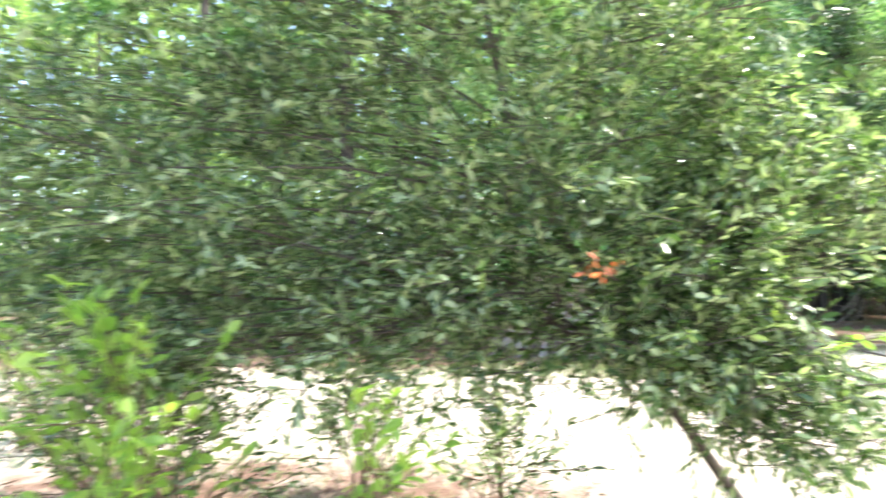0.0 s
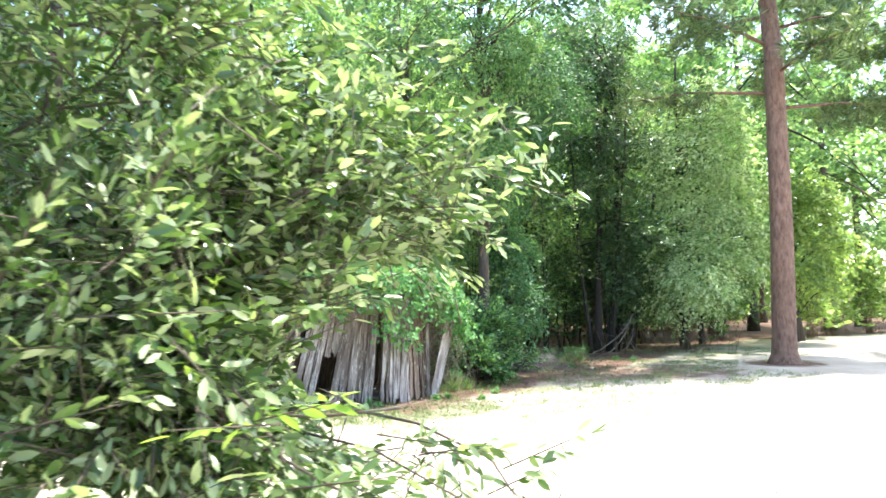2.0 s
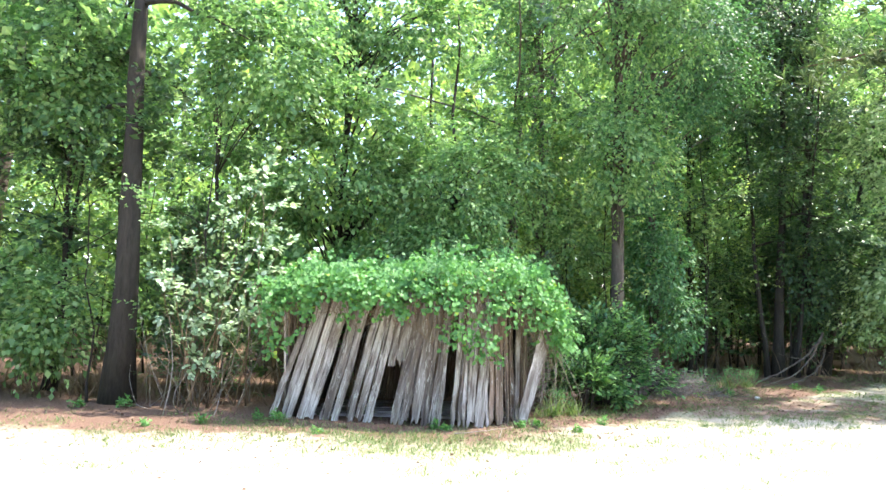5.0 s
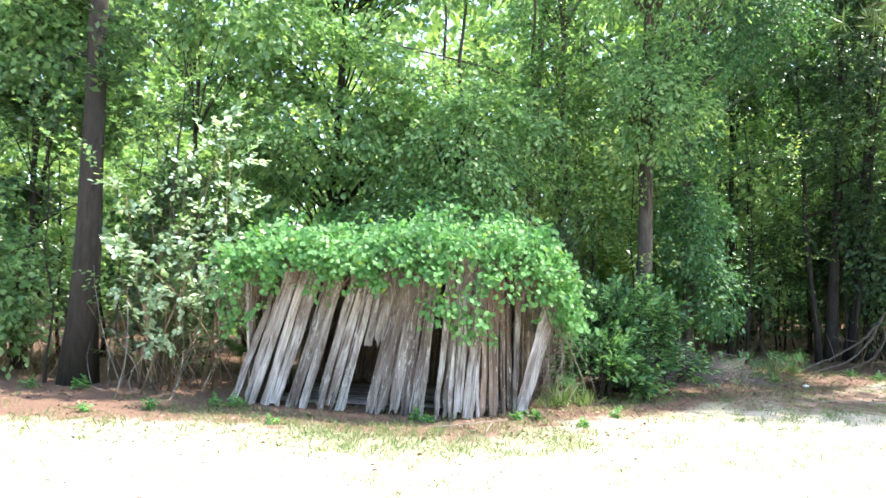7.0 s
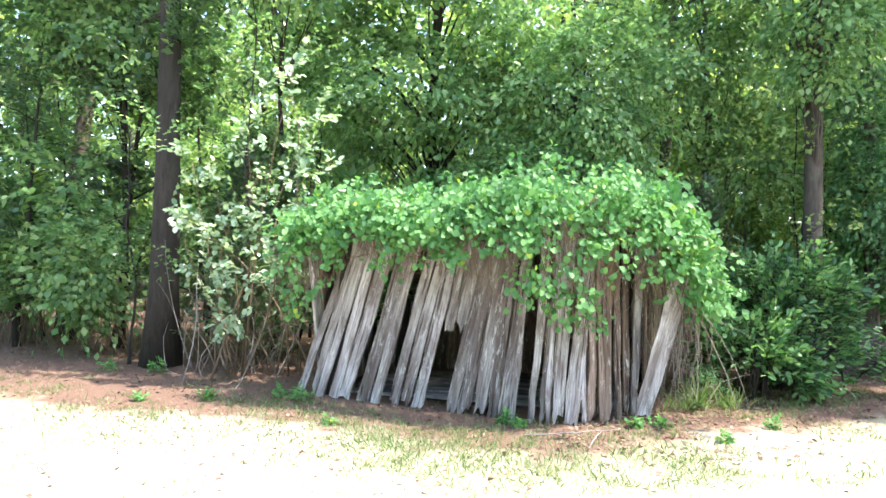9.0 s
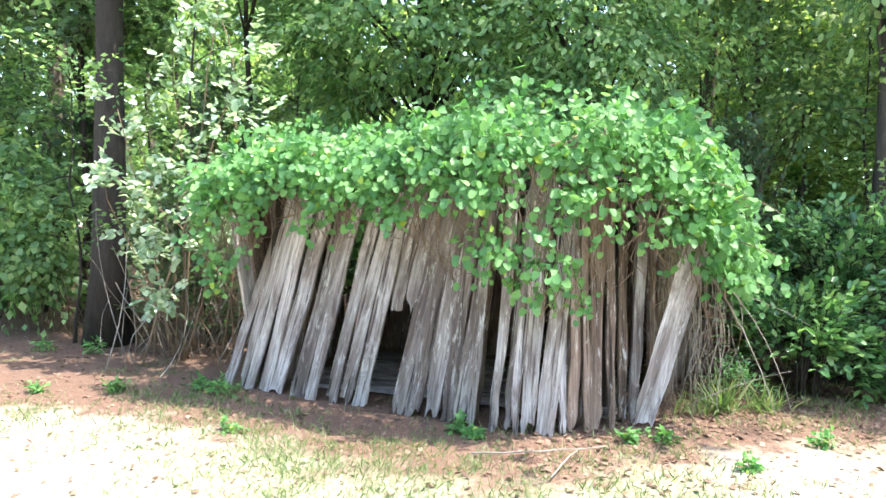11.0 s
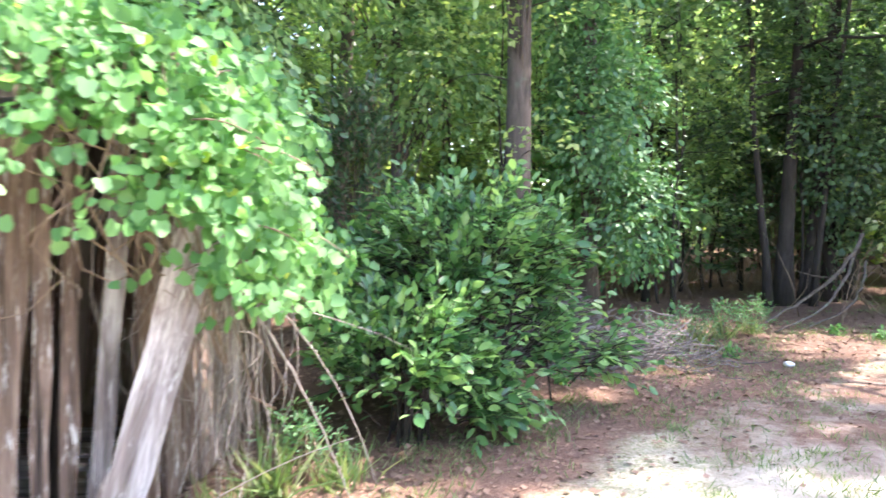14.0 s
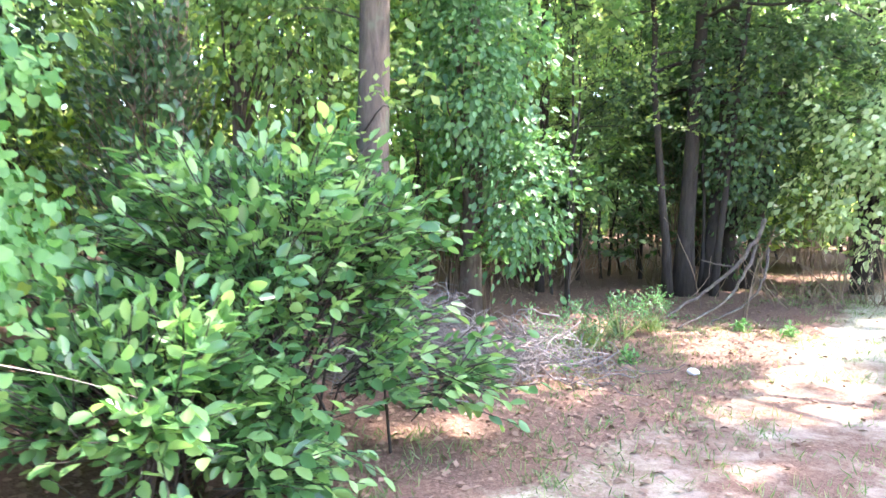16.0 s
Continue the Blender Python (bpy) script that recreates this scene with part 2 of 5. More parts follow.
# ---- mesh helpers ----
class Geo:
    """Gathers points and faces of one mesh."""

    def __init__(self):
        self.v, self.f, self.n = [], [], 0

    def add(self, verts, faces):
        verts = np.asarray(verts, float)
        self.v.append(verts)
        self.f.extend([tuple(int(i) + self.n for i in f) for f in faces])
        self.n += len(verts)

    def tube(self, path, radii, sides=6, wobble=0.0, rng=None):
        path, radii = np.asarray(path, float), np.asarray(radii, float)
        k = len(path)
        d = np.gradient(path, axis=0)
        d /= np.linalg.norm(d, axis=1)[:, None] + 1e-9
        ref = np.where(np.abs(d[:, 2:3]) > 0.9, [[1.0, 0, 0]], [[0, 0, 1.0]])
        a = np.cross(d, ref)
        a /= np.linalg.norm(a, axis=1)[:, None] + 1e-9
        b = np.cross(d, a)
        for i in range(1, k):  # keep the rings from twisting
            if np.dot(a[i], a[i - 1]) < 0:
                a[i], b[i] = -a[i], -b[i]
        ang = np.linspace(0, 2 * np.pi, sides, endpoint=False)
        r = radii[:, None] * np.ones((k, sides))
        if wobble and rng is not None:
            r = r * (1 + wobble * rng.normal(size=(k, sides)))
        ring = path[:, None] + r[..., None] * (np.cos(ang)[None, :, None] * a[:, None] + np.sin(ang)[None, :, None] * b[:, None])
        faces = [(i * sides + j, i * sides + (j + 1) % sides, (i + 1) * sides + (j + 1) % sides, (i + 1) * sides + j) for i in range(k - 1) for j in range(sides)]
        faces.append(tuple(range((k - 1) * sides, k * sides)))
        faces.append(tuple(range(sides - 1, -1, -1)))
        self.add(ring.reshape(-1, 3), faces)

    def mesh(self, name, mat, smooth=True):
        me = bpy.data.meshes.new(name)
        me.from_pydata(np.concatenate(self.v).tolist(), [], self.f)
        me.materials.append(mat)
        if smooth:
            me.polygons.foreach_set("use_smooth", [True] * len(me.polygons))
        return me


def part(name, me, parent, label=""):
    ob = new(name, me)
    ob.parent = parent
    return tagged(ob, label)


def thing(name, at, label, category, group="", kind=""):
    ob = new(name)
    ob.location = at
    ob.empty_display_size = 0.1
    return tagged(ob, label, category, group, kind)


def unit(a):
    return a / (np.linalg.norm(a, axis=-1, keepdims=True) + 1e-9)


# half outlines of a blade from its stalk to its tip: (sideways, along)
OVAL = [(0.18, 0.22), (0.25, 0.55), (0.16, 0.85)]
BROAD = [(0.18, 0.2), (0.265, 0.52), (0.17, 0.83)]
RHOMB = [(0.34, 0.5)]
LANCE = [(0.13, 0.3), (0.13, 0.68)]
ROUND = [(0.26, 0.15), (0.36, 0.5), (0.24, 0.85)]
LOBED = [(0.34, -0.10), (0.50, 0.18), (0.41, 0.42), (0.43, 0.66), (0.20, 0.90)]
HEART = [(0.36, -0.10), (0.52, 0.25), (0.40, 0.66)]
SLIM = [(0.15, 0.32), (0.16, 0.7)]
HEXAGON = [(0.27, 0.26), (0.27, 0.70)]
OBLONG = [(0.10, 0.22), (0.155, 0.6), (0.10, 0.88)]


def leaves(name, mat, P, D, U, size, shape, fold=0.25, droop=0.15):
    """One mesh of many blades at P, pointing along D, faces towards U."""
    P, D = np.asarray(P, float), unit(np.asarray(D, float))
    S = unit(np.cross(D, U))
    N = np.cross(S, D)
    half = np.array(shape)
    k = len(half)
    tmpl = np.concatenate([[[0, 0]], half, [[0, 1.0]], (half * [-1, 1])[::-1]])
    tx, ty = tmpl[:, 0], tmpl[:, 1]
    tz = fold * np.abs(tx) - droop * ty * ty
    L = np.asarray(size, float)[:, None, None]
    V = P[:, None] + L * (tx[None, :, None] * S[:, None] + ty[None, :, None] * D[:, None] + tz[None, :, None] * N[:, None])
    n, m = len(P), len(tmpl)
    me = bpy.data.meshes.new(name)
    me.vertices.add(n * m)
    me.vertices.foreach_set("co", V.reshape(-1).astype(np.float32))
    if k == 1:
        idx, sizes = np.array([0, 1, 2, 3]), [4]
    else:
        right = list(range(0, k + 2))
        left = [0] + list(range(k + 1, 2 * k + 2))
        idx, sizes = np.array(right + left), [k + 2, k + 2]
    loops = (idx[None, :] + (np.arange(n) * m)[:, None]).reshape(-1)
    me.loops.add(len(loops))
    me.loops.foreach_set("vertex_index", loops.astype(np.int32))
    tot = np.tile(sizes, n)
    me.polygons.add(len(tot))
    me.polygons.foreach_set("loop_start", np.concatenate([[0], np.cumsum(tot)[:-1]]).astype(np.int32))
    me.materials.append(mat)
    me.update(calc_edges=True)
    return me


def sprays(rng, origin, direction, per, length, size, flat=0.5):
    """Leaves along many twigs, turned alternately to both sides; returns P, D, U and sizes."""
    T = len(origin)
    direction = unit(direction)
    s = (np.arange(per) + 0.6) / per
    length = np.broadcast_to(np.asarray(length, float), (T,))
    P = origin[:, None] + direction[:, None] * (s[None, :, None] * length[:, None, None])
    up = np.array([0, 0, 1.0]) + rng.normal(0, 0.35, (T, 3))
    side = unit(np.cross(direction, up))
    sign = np.where(np.arange(per) % 2 == 0, 1.0, -1.0)[None, :, None]
    out = rng.uniform(0.5, 1.1, (T, per, 1)) * (1 - 0.6 * s[None, :, None])
    D = direction[:, None] * 0.8 + side[:, None] * sign * out + rng.normal(0, 0.22, (T, per, 3))
    D[..., 2] -= rng.uniform(0.0, 0.35, (T, per))
    U = np.array([0, 0, 1.0]) + rng.normal(0, flat, (T, per, 3))
    P = P + rng.normal(0, 0.012, P.shape)
    Z = size * rng.uniform(0.65, 1.2, (T, per))
    return P.reshape(-1, 3), D.reshape(-1, 3), U.reshape(-1, 3), Z.reshape(-1)


def ground_z(x, y):
    return 0.03 * np.sin(0.55 * x + 0.8) * np.cos(0.43 * y) + 0.015 * np.sin(1.7 * x + 1.1 * y) + 0.03


# ---- plan: the line where the woods begin, seen from the clearing ----
EDGE = np.array([(-60, 6), (-14, 9.6), (-4, 11.2), (-1.5, 11.3), (0.8, 11.4), (3.4, 11.2), (4.2, 11.9), (5.2, 13.2), (6.2, 14.7), (8.5, 16.2), (10.5, 18.0), (13, 20.5), (17, 23.0), (26, 25), (60, 26)], float)


def woods_depth(x, y):
    """Metres into the woods; negative in the clearing."""
    x, y = np.asarray(x, float), np.asarray(y, float)
    return (y - np.interp(x, EDGE[:, 0], EDGE[:, 1])) * 0.85


def smooth(v, lo, hi):
    u = np.clip((v - lo) / (hi - lo), 0, 1)
    return u * u * (3 - 2 * u)


def ground():
    def axis(lo, hi, step, far):
        core = np.arange(lo, hi + 1e-6, step)
        g = step * 1.28 ** np.arange(1, 40)
        g = np.cumsum(g)
        g = g[g < far]
        return np.concatenate([lo - g[::-1], core, hi + g])
    xs, ys = axis(-6, 16, 0.14, 400), axis(0, 24, 0.14, 400)
    X, Y = np.meshgrid(xs, ys)
    near = smooth(-np.hypot(X - 5, Y - 10), -45, -20)
    Z = ground_z(X, Y) * near + 0.03 * (1 - near)
    me = bpy.data.meshes.new("ground")
    nx, ny = len(xs), len(ys)
    i = (np.arange(ny - 1)[:, None] * nx + np.arange(nx - 1)[None]).reshape(-1)
    me.from_pydata(np.stack([X, Y, Z], -1).reshape(-1, 3).tolist(), [], np.stack([i, i + 1, i + nx + 1, i + nx], -1).tolist())
    d = woods_depth(X, Y)
    back = smooth(-Y, 1.5, 6)
    right = smooth(X, 4.0, 6.0)
    litter = np.maximum(smooth(d, -1.8 - 0.6 * right, 0.2 - 0.9 * right), 0.6 * smooth(-np.hypot((X + 1.3) / 3.6, (Y - 3.4) / 2.7), -1.25, -0.6))
    litter = np.maximum(litter, 0.48 * smooth(-np.hypot((X + 5.2) / 3.6, (Y - 8.5) / 4.0), -1.25, -0.5))
    litter = np.maximum(litter, 0.7 * smooth(-np.hypot(X - 12.4, Y - 13.9), -1.5, -0.4))
    litter = np.maximum(litter, 0.6 * np.exp(-((X - 8.6) / 3.0) ** 4 - ((Y - 13.6) / 1.7) ** 4))
    litter = np.maximum(litter, 0.36 * np.exp(-((X - 2.6) / 2.8) ** 4 - ((Y - 10.25) / 0.75) ** 4))
    wave = 0.75 + 0.25 * np.sin(1.3 * X + 0.5) * np.sin(1.1 * Y)
    grass = smooth(d, -2.9 - 2.8 * right, -0.8 - 0.4 * right) * (0.68 + 0.08 * right) * wave + 0.2 * smooth(X, 8, 12) + 0.36 * np.exp(-((X - 3.4) / 1.7) ** 2 - ((Y - 10.0) / 0.75) ** 2) 
    grass = np.maximum(grass, 0.55 * wave * smooth(-np.hypot((X + 1.3) / 3.6, (Y - 3.4) / 2.7), -1.3, -0.9))
    for key, val in (("litter", litter), ("grass", grass)):
        at = me.attributes.new(key, "FLOAT", "POINT")
        at.data.foreach_set("value", val.reshape(-1).astype(np.float32))
    me.materials.append(MAT["ground"])
    me.polygons.foreach_set("use_smooth", [True] * len(me.polygons))
    return tagged(new("ground", me), "pale sandy ground with brown leaf litter and thin grass", "ground", kind="structure")


ground()


# ---- trees ----
def trunk_path(rng, height, lean, bend, steps=12):
    s = np.linspace(0, 1, steps)
    x = lean[0] * s + bend * np.cumsum(rng.normal(0, 1, steps)) / steps
    y = lean[1] * s + bend * np.cumsum(rng.normal(0, 1, steps)) / steps
    x, y = x - x[0], y - y[0]
    return np.stack([x, y, s * height - 0.08], -1)


def tree(name, seed, at, height, radius, crown, leaf, label, mats=("bark", "wood_leaf"), lean=(0, 0), bend=0.25, limbs=9, twigs=420, per=11, shape=RHOMB, start=0.35, group="", reach_dir=None, twig_len=0.55, sides=10, clump=16):
    """A tapered trunk with limbs, and a crown of leafy twigs gathered in uneven clumps round the limbs. crown: (reach, lowest, highest)."""
    rng = np.random.default_rng(seed)
    ob = thing(name, (at[0], at[1], float(ground_z(at[0], at[1]))), label, "tree", group)
    path = trunk_path(rng, height, lean, bend)
    rad = radius * (1 - 0.75 * np.linspace(0, 1, len(path)) ** 0.8)
    rad[0] *= 1.45
    if len(rad) > 3:
        rad[1] *= 1.02
    g = Geo()
    g.tube(path, rad, sides, 0.05, rng)
    reach, low, high = crown
    nodes_, dirs_ = [], []
    for i in range(limbs):
        f = start + (0.97 - start) * (i + rng.uniform(0, 0.7)) / limbs
        k = f * (len(path) - 1)
        base = path[int(k)] * (1 - k % 1) + path[min(int(k) + 1, len(path) - 1)] * (k % 1)
        a = i * 2.4 + rng.uniform(-0.5, 0.5)
        if reach_dir is not None and i % 2 == 0:
            a = reach_dir + rng.uniform(-0.7, 0.7)
        ln = reach * rng.uniform(0.6, 1.15) * (1.1 - 0.5 * abs(f - 0.5))
        zend = low + (high - low) * np.clip((i + rng.uniform(-1.0, 1.0)) / limbs, 0, 1)
        end = np.array([base[0] + math.cos(a) * ln, base[1] + math.sin(a) * ln, zend])
        mid = (base + end) / 2 + [0, 0, 0.18 * ln]
        u = np.linspace(0, 1, 7)[:, None]
        limb = (1 - u) ** 2 * base + 2 * u * (1 - u) * mid + u * u * end + rng.normal(0, 0.03 * ln, (7, 3)) * u
        r = max(0.35 * radius * (1 - f * 0.6), 0.008)
        g.tube(limb, np.linspace(r, r * 0.2, 7), 5)
        cl = max(2, int(twigs / limbs / clump))
        for c in range(cl):
            w = rng.uniform(0.3, 1.05)
            q = w * 6
            p = limb[min(int(q), 6)] + rng.normal(0, 0.16 * reach, 3) * [1, 1, 0.75]
            m = clump
            nodes_.append(p + rng.normal(0, 0.17 + 0.045 * reach, (m, 3)) * [1, 1, 0.45])
            out = unit(p - (path[int(k)] * [1, 1, 0] + [0, 0, p[2] - 0.3]))
            dirs_.append(out + rng.normal(0, 0.55, (m, 3)) - [0, 0, 0.15])
    part("trunk", g.mesh(name + "_trunk", MAT[mats[0]]), ob)
    O, D = np.concatenate(nodes_), np.concatenate(dirs_)
    keep = O[:, 2] > 0.25
    P, D, U, Z = sprays(rng, O[keep], D[keep], per, rng.uniform(0.6, 1.3, int(keep.sum())) * twig_len, leaf)
    part("crown", leaves(name + "_crown", MAT[mats[1]], P, D, U, Z, shape), ob)
    return ob


def at_ground(x, y, turn=0.0, dz=0.0):
    return pose(x, y, float(ground_z(x, y)) + dz, 0, 0, turn)


def boughs(rng, bodies, leaf, per=44):
    """Leaves in flat, drooping pads round rounded masses; a body: centre, half sizes, number of pads, and how steeply the pads hang (0 to 1)."""
    P, D, U, tips = [], [], [], []
    for cx, cy, cz, rx, ry, rz, pads, hang in bodies:
        ph = rng.uniform(0, 6.3, 4)
        for _ in range(pads):
            o = unit(rng.normal(0, 1, 3))
            if o[1] > 0.4:
                o[1] = -o[1]
            a, b = math.atan2(o[1], o[0]), o[2]
            lump = 0.86 + 0.22 * math.sin(3 * a + ph[0]) * math.cos(4 * b + ph[1]) + 0.14 * math.sin(7 * b + 2 * a + ph[2])
            c = np.array([cx, cy, cz]) + o * [rx, ry, rz] * lump * rng.uniform(0.66, 1.06)
            if c[2] < 0.3:
                continue
            n = unit(o * (0.35 + 0.65 * hang) + np.array([0, 0, 0.85 - 0.6 * hang]) + rng.normal(0, 0.22, 3))
            e1 = unit(np.cross(n, o + [0.01, 0.02, 0]))
            e2 = np.cross(n, e1)
            R = rng.uniform(0.16, 0.36)
            q = rng.normal(0, 0.62, (per, 2))
            r2 = (q ** 2).sum(1)
            pos = c + R * (q[:, :1] * e1 * 1.15 + q[:, 1:] * e2) + rng.normal(0, 0.025, (per, 3))
            pos[:, 2] -= 0.16 * R * r2
            P.append(pos)
            D.append(unit(q[:, :1] * e1 + q[:, 1:] * e2) * 0.6 + o * 0.45 + [0, 0, -0.3] + rng.normal(0, 0.3, (per, 3)))
            U.append(n + rng.normal(0, 0.42, (per, 3)))
            tips.append(c)
    P, D, U = np.concatenate(P), np.concatenate(D), np.concatenate(U)
    keep = P[:, 2] > 0.12
    P, D, U = P[keep], D[keep], U[keep]
    return P, D, U, leaf * rng.uniform(0.5, 1.35, len(P)), np.array(tips)


def leafy_tree(seed, at, height, radius, bodies, leaf, label, mats=("dark_bark", "wood_leaf"), lean=(0, 0), bend=0.35, name="tree", category="tree", shape=RHOMB, per=44):
    """A tree whose boughs hang in layers, dense enough to hide what is behind."""
    rng = np.random.default_rng(seed)
    base = np.array([at[0], at[1], float(ground_z(at[0], at[1]))])
    ob = thing(name, tuple(base), label, category)
    path = trunk_path(rng, height, lean, bend)
    g = Geo()
    rad = radius * (1 - 0.75 * np.linspace(0, 1, len(path)) ** 0.8)
    rad[0] *= 1.4
    g.tube(path, rad, 10, 0.05, rng)
    P, D, U, Z, tips = boughs(rng, bodies, leaf, per)
    for tip in tips[::7]:
        e = tip - base
        k = int(np.clip((e[2] - 0.7) / height * (len(path) - 1), 1, len(path) - 2))
        u = np.linspace(0, 1, 6)[:, None]
        limb = path[k] * (1 - u) + e * u + np.sin(u * np.pi) * np.array([0, 0, 0.25]) + rng.normal(0, 0.04, (6, 3)) * u
        g.tube(limb, np.linspace(max(0.22 * radius, 0.012), 0.005, 6), 4)
    part("trunk", g.mesh("leafy_trunk", MAT[mats[0]]), ob)
    part("crown", leaves("leafy_crown", MAT[mats[1]], P - base, D, U, Z, shape), ob)
    return ob


# trees that stand at the woods' edge, round the shed
tree("tree", 11, (-1.77, 12.6), 11, 0.2, (1.9, 3.4, 8), 0.11, "tall tree beside the shed, its trunk coloured dark for shade", ("dark_bark", "dark_leaf"), (-0.2, 0.3), 0.3, 14, 1000, 12, start=0.3, reach_dir=2.6)
# its overhead limbs are added to throw dappled shade before the shed
tree("tree", 19, (4.0, 18.1), 10, 0.12, (6.2, 6.4, 9.0), 0.125, "tree with long limbs added over the clearing for dappled shade", ("bark", "dark_leaf"), (0.6, -1.0), 0.4, 14, 700, 11, start=0.5, reach_dir=-1.05)
# several stems from one foot at the edge of the woods
tree("tree", 16, (10.4, 18.8), 10, 0.12, (2.6, 1.9, 8), 0.086, "dark many-stemmed tree at the edge of the woods", ("dark_bark", "dark_leaf"), (0.3, 0.2), 0.3, 13, 900, 18, start=0.25)
tree("tree", 17, (10.85, 19.0), 9, 0.10, (2.2, 1.7, 7), 0.086, "dark many-stemmed tree at the edge of the woods", ("dark_bark", "dark_leaf"), (1.2, 0.4), 0.3, 11, 420, 18, start=0.25)
tree("tree", 18, (11.9, 19.7), 9, 0.09, (2.2, 2.4, 8), 0.094, "slanting dark tree at the edge of the woods", ("dark_bark", "wood_leaf"), (2.2, 0.6), 0.3, 11, 380, 18, start=0.25)

tree("tree", 30, (10.1, 18.65), 8, 0.06, (1.2, 3.0, 7.5), 0.085, "dark many-stemmed tree at the edge of the woods", ("dark_bark", "dark_leaf"), (-0.5, 0.2), 0.4, 8, 160, 14, start=0.35)
tree("tree", 31, (10.75, 18.65), 8, 0.05, (1.2, 3.0, 7.5), 0.085, "dark many-stemmed tree at the edge of the woods", ("dark_bark", "dark_leaf"), (0.6, -0.1), 0.4, 8, 160, 14, start=0.35)

# the dense boughs behind the shed, the green curtain beside it and the woods' edge on both sides
leafy_tree(101, (1.0, 15.0), 9, 0.11, [(0.9, 14.7, 4.1, 2.2, 1.3, 1.9, 330, 0.15), (1.4, 15.3, 6.9, 2.3, 1.4, 1.5, 210, 0.15)], 0.092, "big leafy tree with layered boughs behind the shed", shape=HEXAGON)
leafy_tree(102, (2.9, 15.2), 7, 0.07, [(3.1, 14.6, 3.5, 1.5, 1.1, 1.45, 190, 0.25), (2.6, 14.1, 2.4, 1.3, 0.6, 0.55, 60, 0.3)], 0.08, "leafy tree with arching limbs behind the shed", shape=HEXAGON)
# the third, highest mass is out of view, added to throw shade below
leafy_tree(112, (6.0, 15.36), 13, 0.135, [(6.0, 15.15, 4.5, 0.95, 0.7, 1.3, 100, 0.5), (6.1, 15.3, 7.2, 1.8, 1.1, 1.9, 190, 0.4), (7.6, 14.6, 9.0, 1.6, 1.2, 0.9, 70, 0.2)], 0.08, "tall straight tree with grey bark and hanging leaves", ("brown_bark", "wood_leaf"), (0.1, 0.2), 0.12, shape=HEXAGON)
leafy_tree(103, (4.9, 17.2), 10, 0.08, [(4.7, 16.6, 5.0, 1.1, 0.8, 1.9, 150, 0.5), (5.3, 16.8, 3.0, 0.7, 0.6, 1.0, 60, 0.5), (4.4, 17.4, 8.0, 1.5, 1.0, 1.6, 110, 0.4)], 0.082, "tall tree wrapped in a curtain of leaves", ("bark", "wood_leaf"), shape=HEXAGON)
leafy_tree(104, (7.1, 17.0), 11, 0.10, [(7.0, 16.5, 2.5, 0.6, 0.5, 1.1, 62, 0.6), (7.5, 16.7, 1.4, 0.5, 0.5, 0.75, 34, 0.6), (6.8, 16.8, 4.4, 0.9, 0.7, 1.3, 90, 0.5), (7.8, 17.3, 7.2, 1.9, 1.1, 2.3, 290, 0.4)], 0.07, "tree wrapped in leafy climbers down to the ground", ("bark", "curtain_leaf"), shape=HEXAGON, per=52)
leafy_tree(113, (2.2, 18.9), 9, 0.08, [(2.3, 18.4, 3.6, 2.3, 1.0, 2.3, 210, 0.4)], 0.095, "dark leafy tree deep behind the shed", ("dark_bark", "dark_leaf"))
leafy_tree(105, (-3.4, 13.7), 8, 0.06, [(-3.3, 13.3, 5.2, 1.6, 1.0, 1.7, 150, 0.3), (-3.2, 12.8, 1.25, 0.75, 0.5, 0.8, 60, 0.5)], 0.105, "young leafy tree at the edge of the woods")
leafy_tree(106, (-1.0, 14.0), 8, 0.05, [(0.0, 12.95, 5.3, 1.4, 0.8, 1.1, 110, 0.2)], 0.095, "leafy tree leaning towards the clearing", ("dark_bark", "wood_leaf"))
leafy_tree(107, (13.2, 18.9), 9, 0.12, [(13.5, 18.3, 5.5, 2.2, 1.2, 2.5, 320, 0.4), (12.9, 18.0, 2.2, 1.7, 0.9, 1.5, 150, 0.5), (14.6, 18.4, 3.2, 1.1, 0.9, 1.5, 90, 0.4)], 0.1, "broad tree with leaves coloured pale for sunlight at the edge of the woods", ("dark_bark", "sunlit_pale_leaf"))
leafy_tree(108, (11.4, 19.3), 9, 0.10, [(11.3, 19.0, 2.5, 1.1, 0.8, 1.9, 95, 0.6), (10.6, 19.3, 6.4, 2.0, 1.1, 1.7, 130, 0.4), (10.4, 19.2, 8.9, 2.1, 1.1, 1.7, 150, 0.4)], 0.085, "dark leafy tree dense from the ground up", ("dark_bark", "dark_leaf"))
leafy_tree(109, (17.6, 19.6), 8, 0.10, [(17.4, 19.0, 3.4, 1.9, 1.2, 2.3, 240, 0.4)], 0.12, "broad tree with lime-green sunlit leaves", ("dark_bark", "far_leaf"))
leafy_tree(110, (8.9, 20.4), 10, 0.08, [(8.9, 20.0, 7.4, 2.0, 1.1, 2.4, 230, 0.4), (11.2, 20.6, 8.6, 2.0, 1.1, 2.2, 170, 0.4)], 0.105, "tall tree with a dense high crown", ("dark_bark", "wood_leaf"))
leafy_tree(111, (14.8, 20.4), 8, 0.09, [(15.0, 20.0, 2.6, 1.7, 1.0, 2.0, 190, 0.5)], 0.115, "leafy tree dense from the ground up", ("dark_bark", "wood_leaf"))

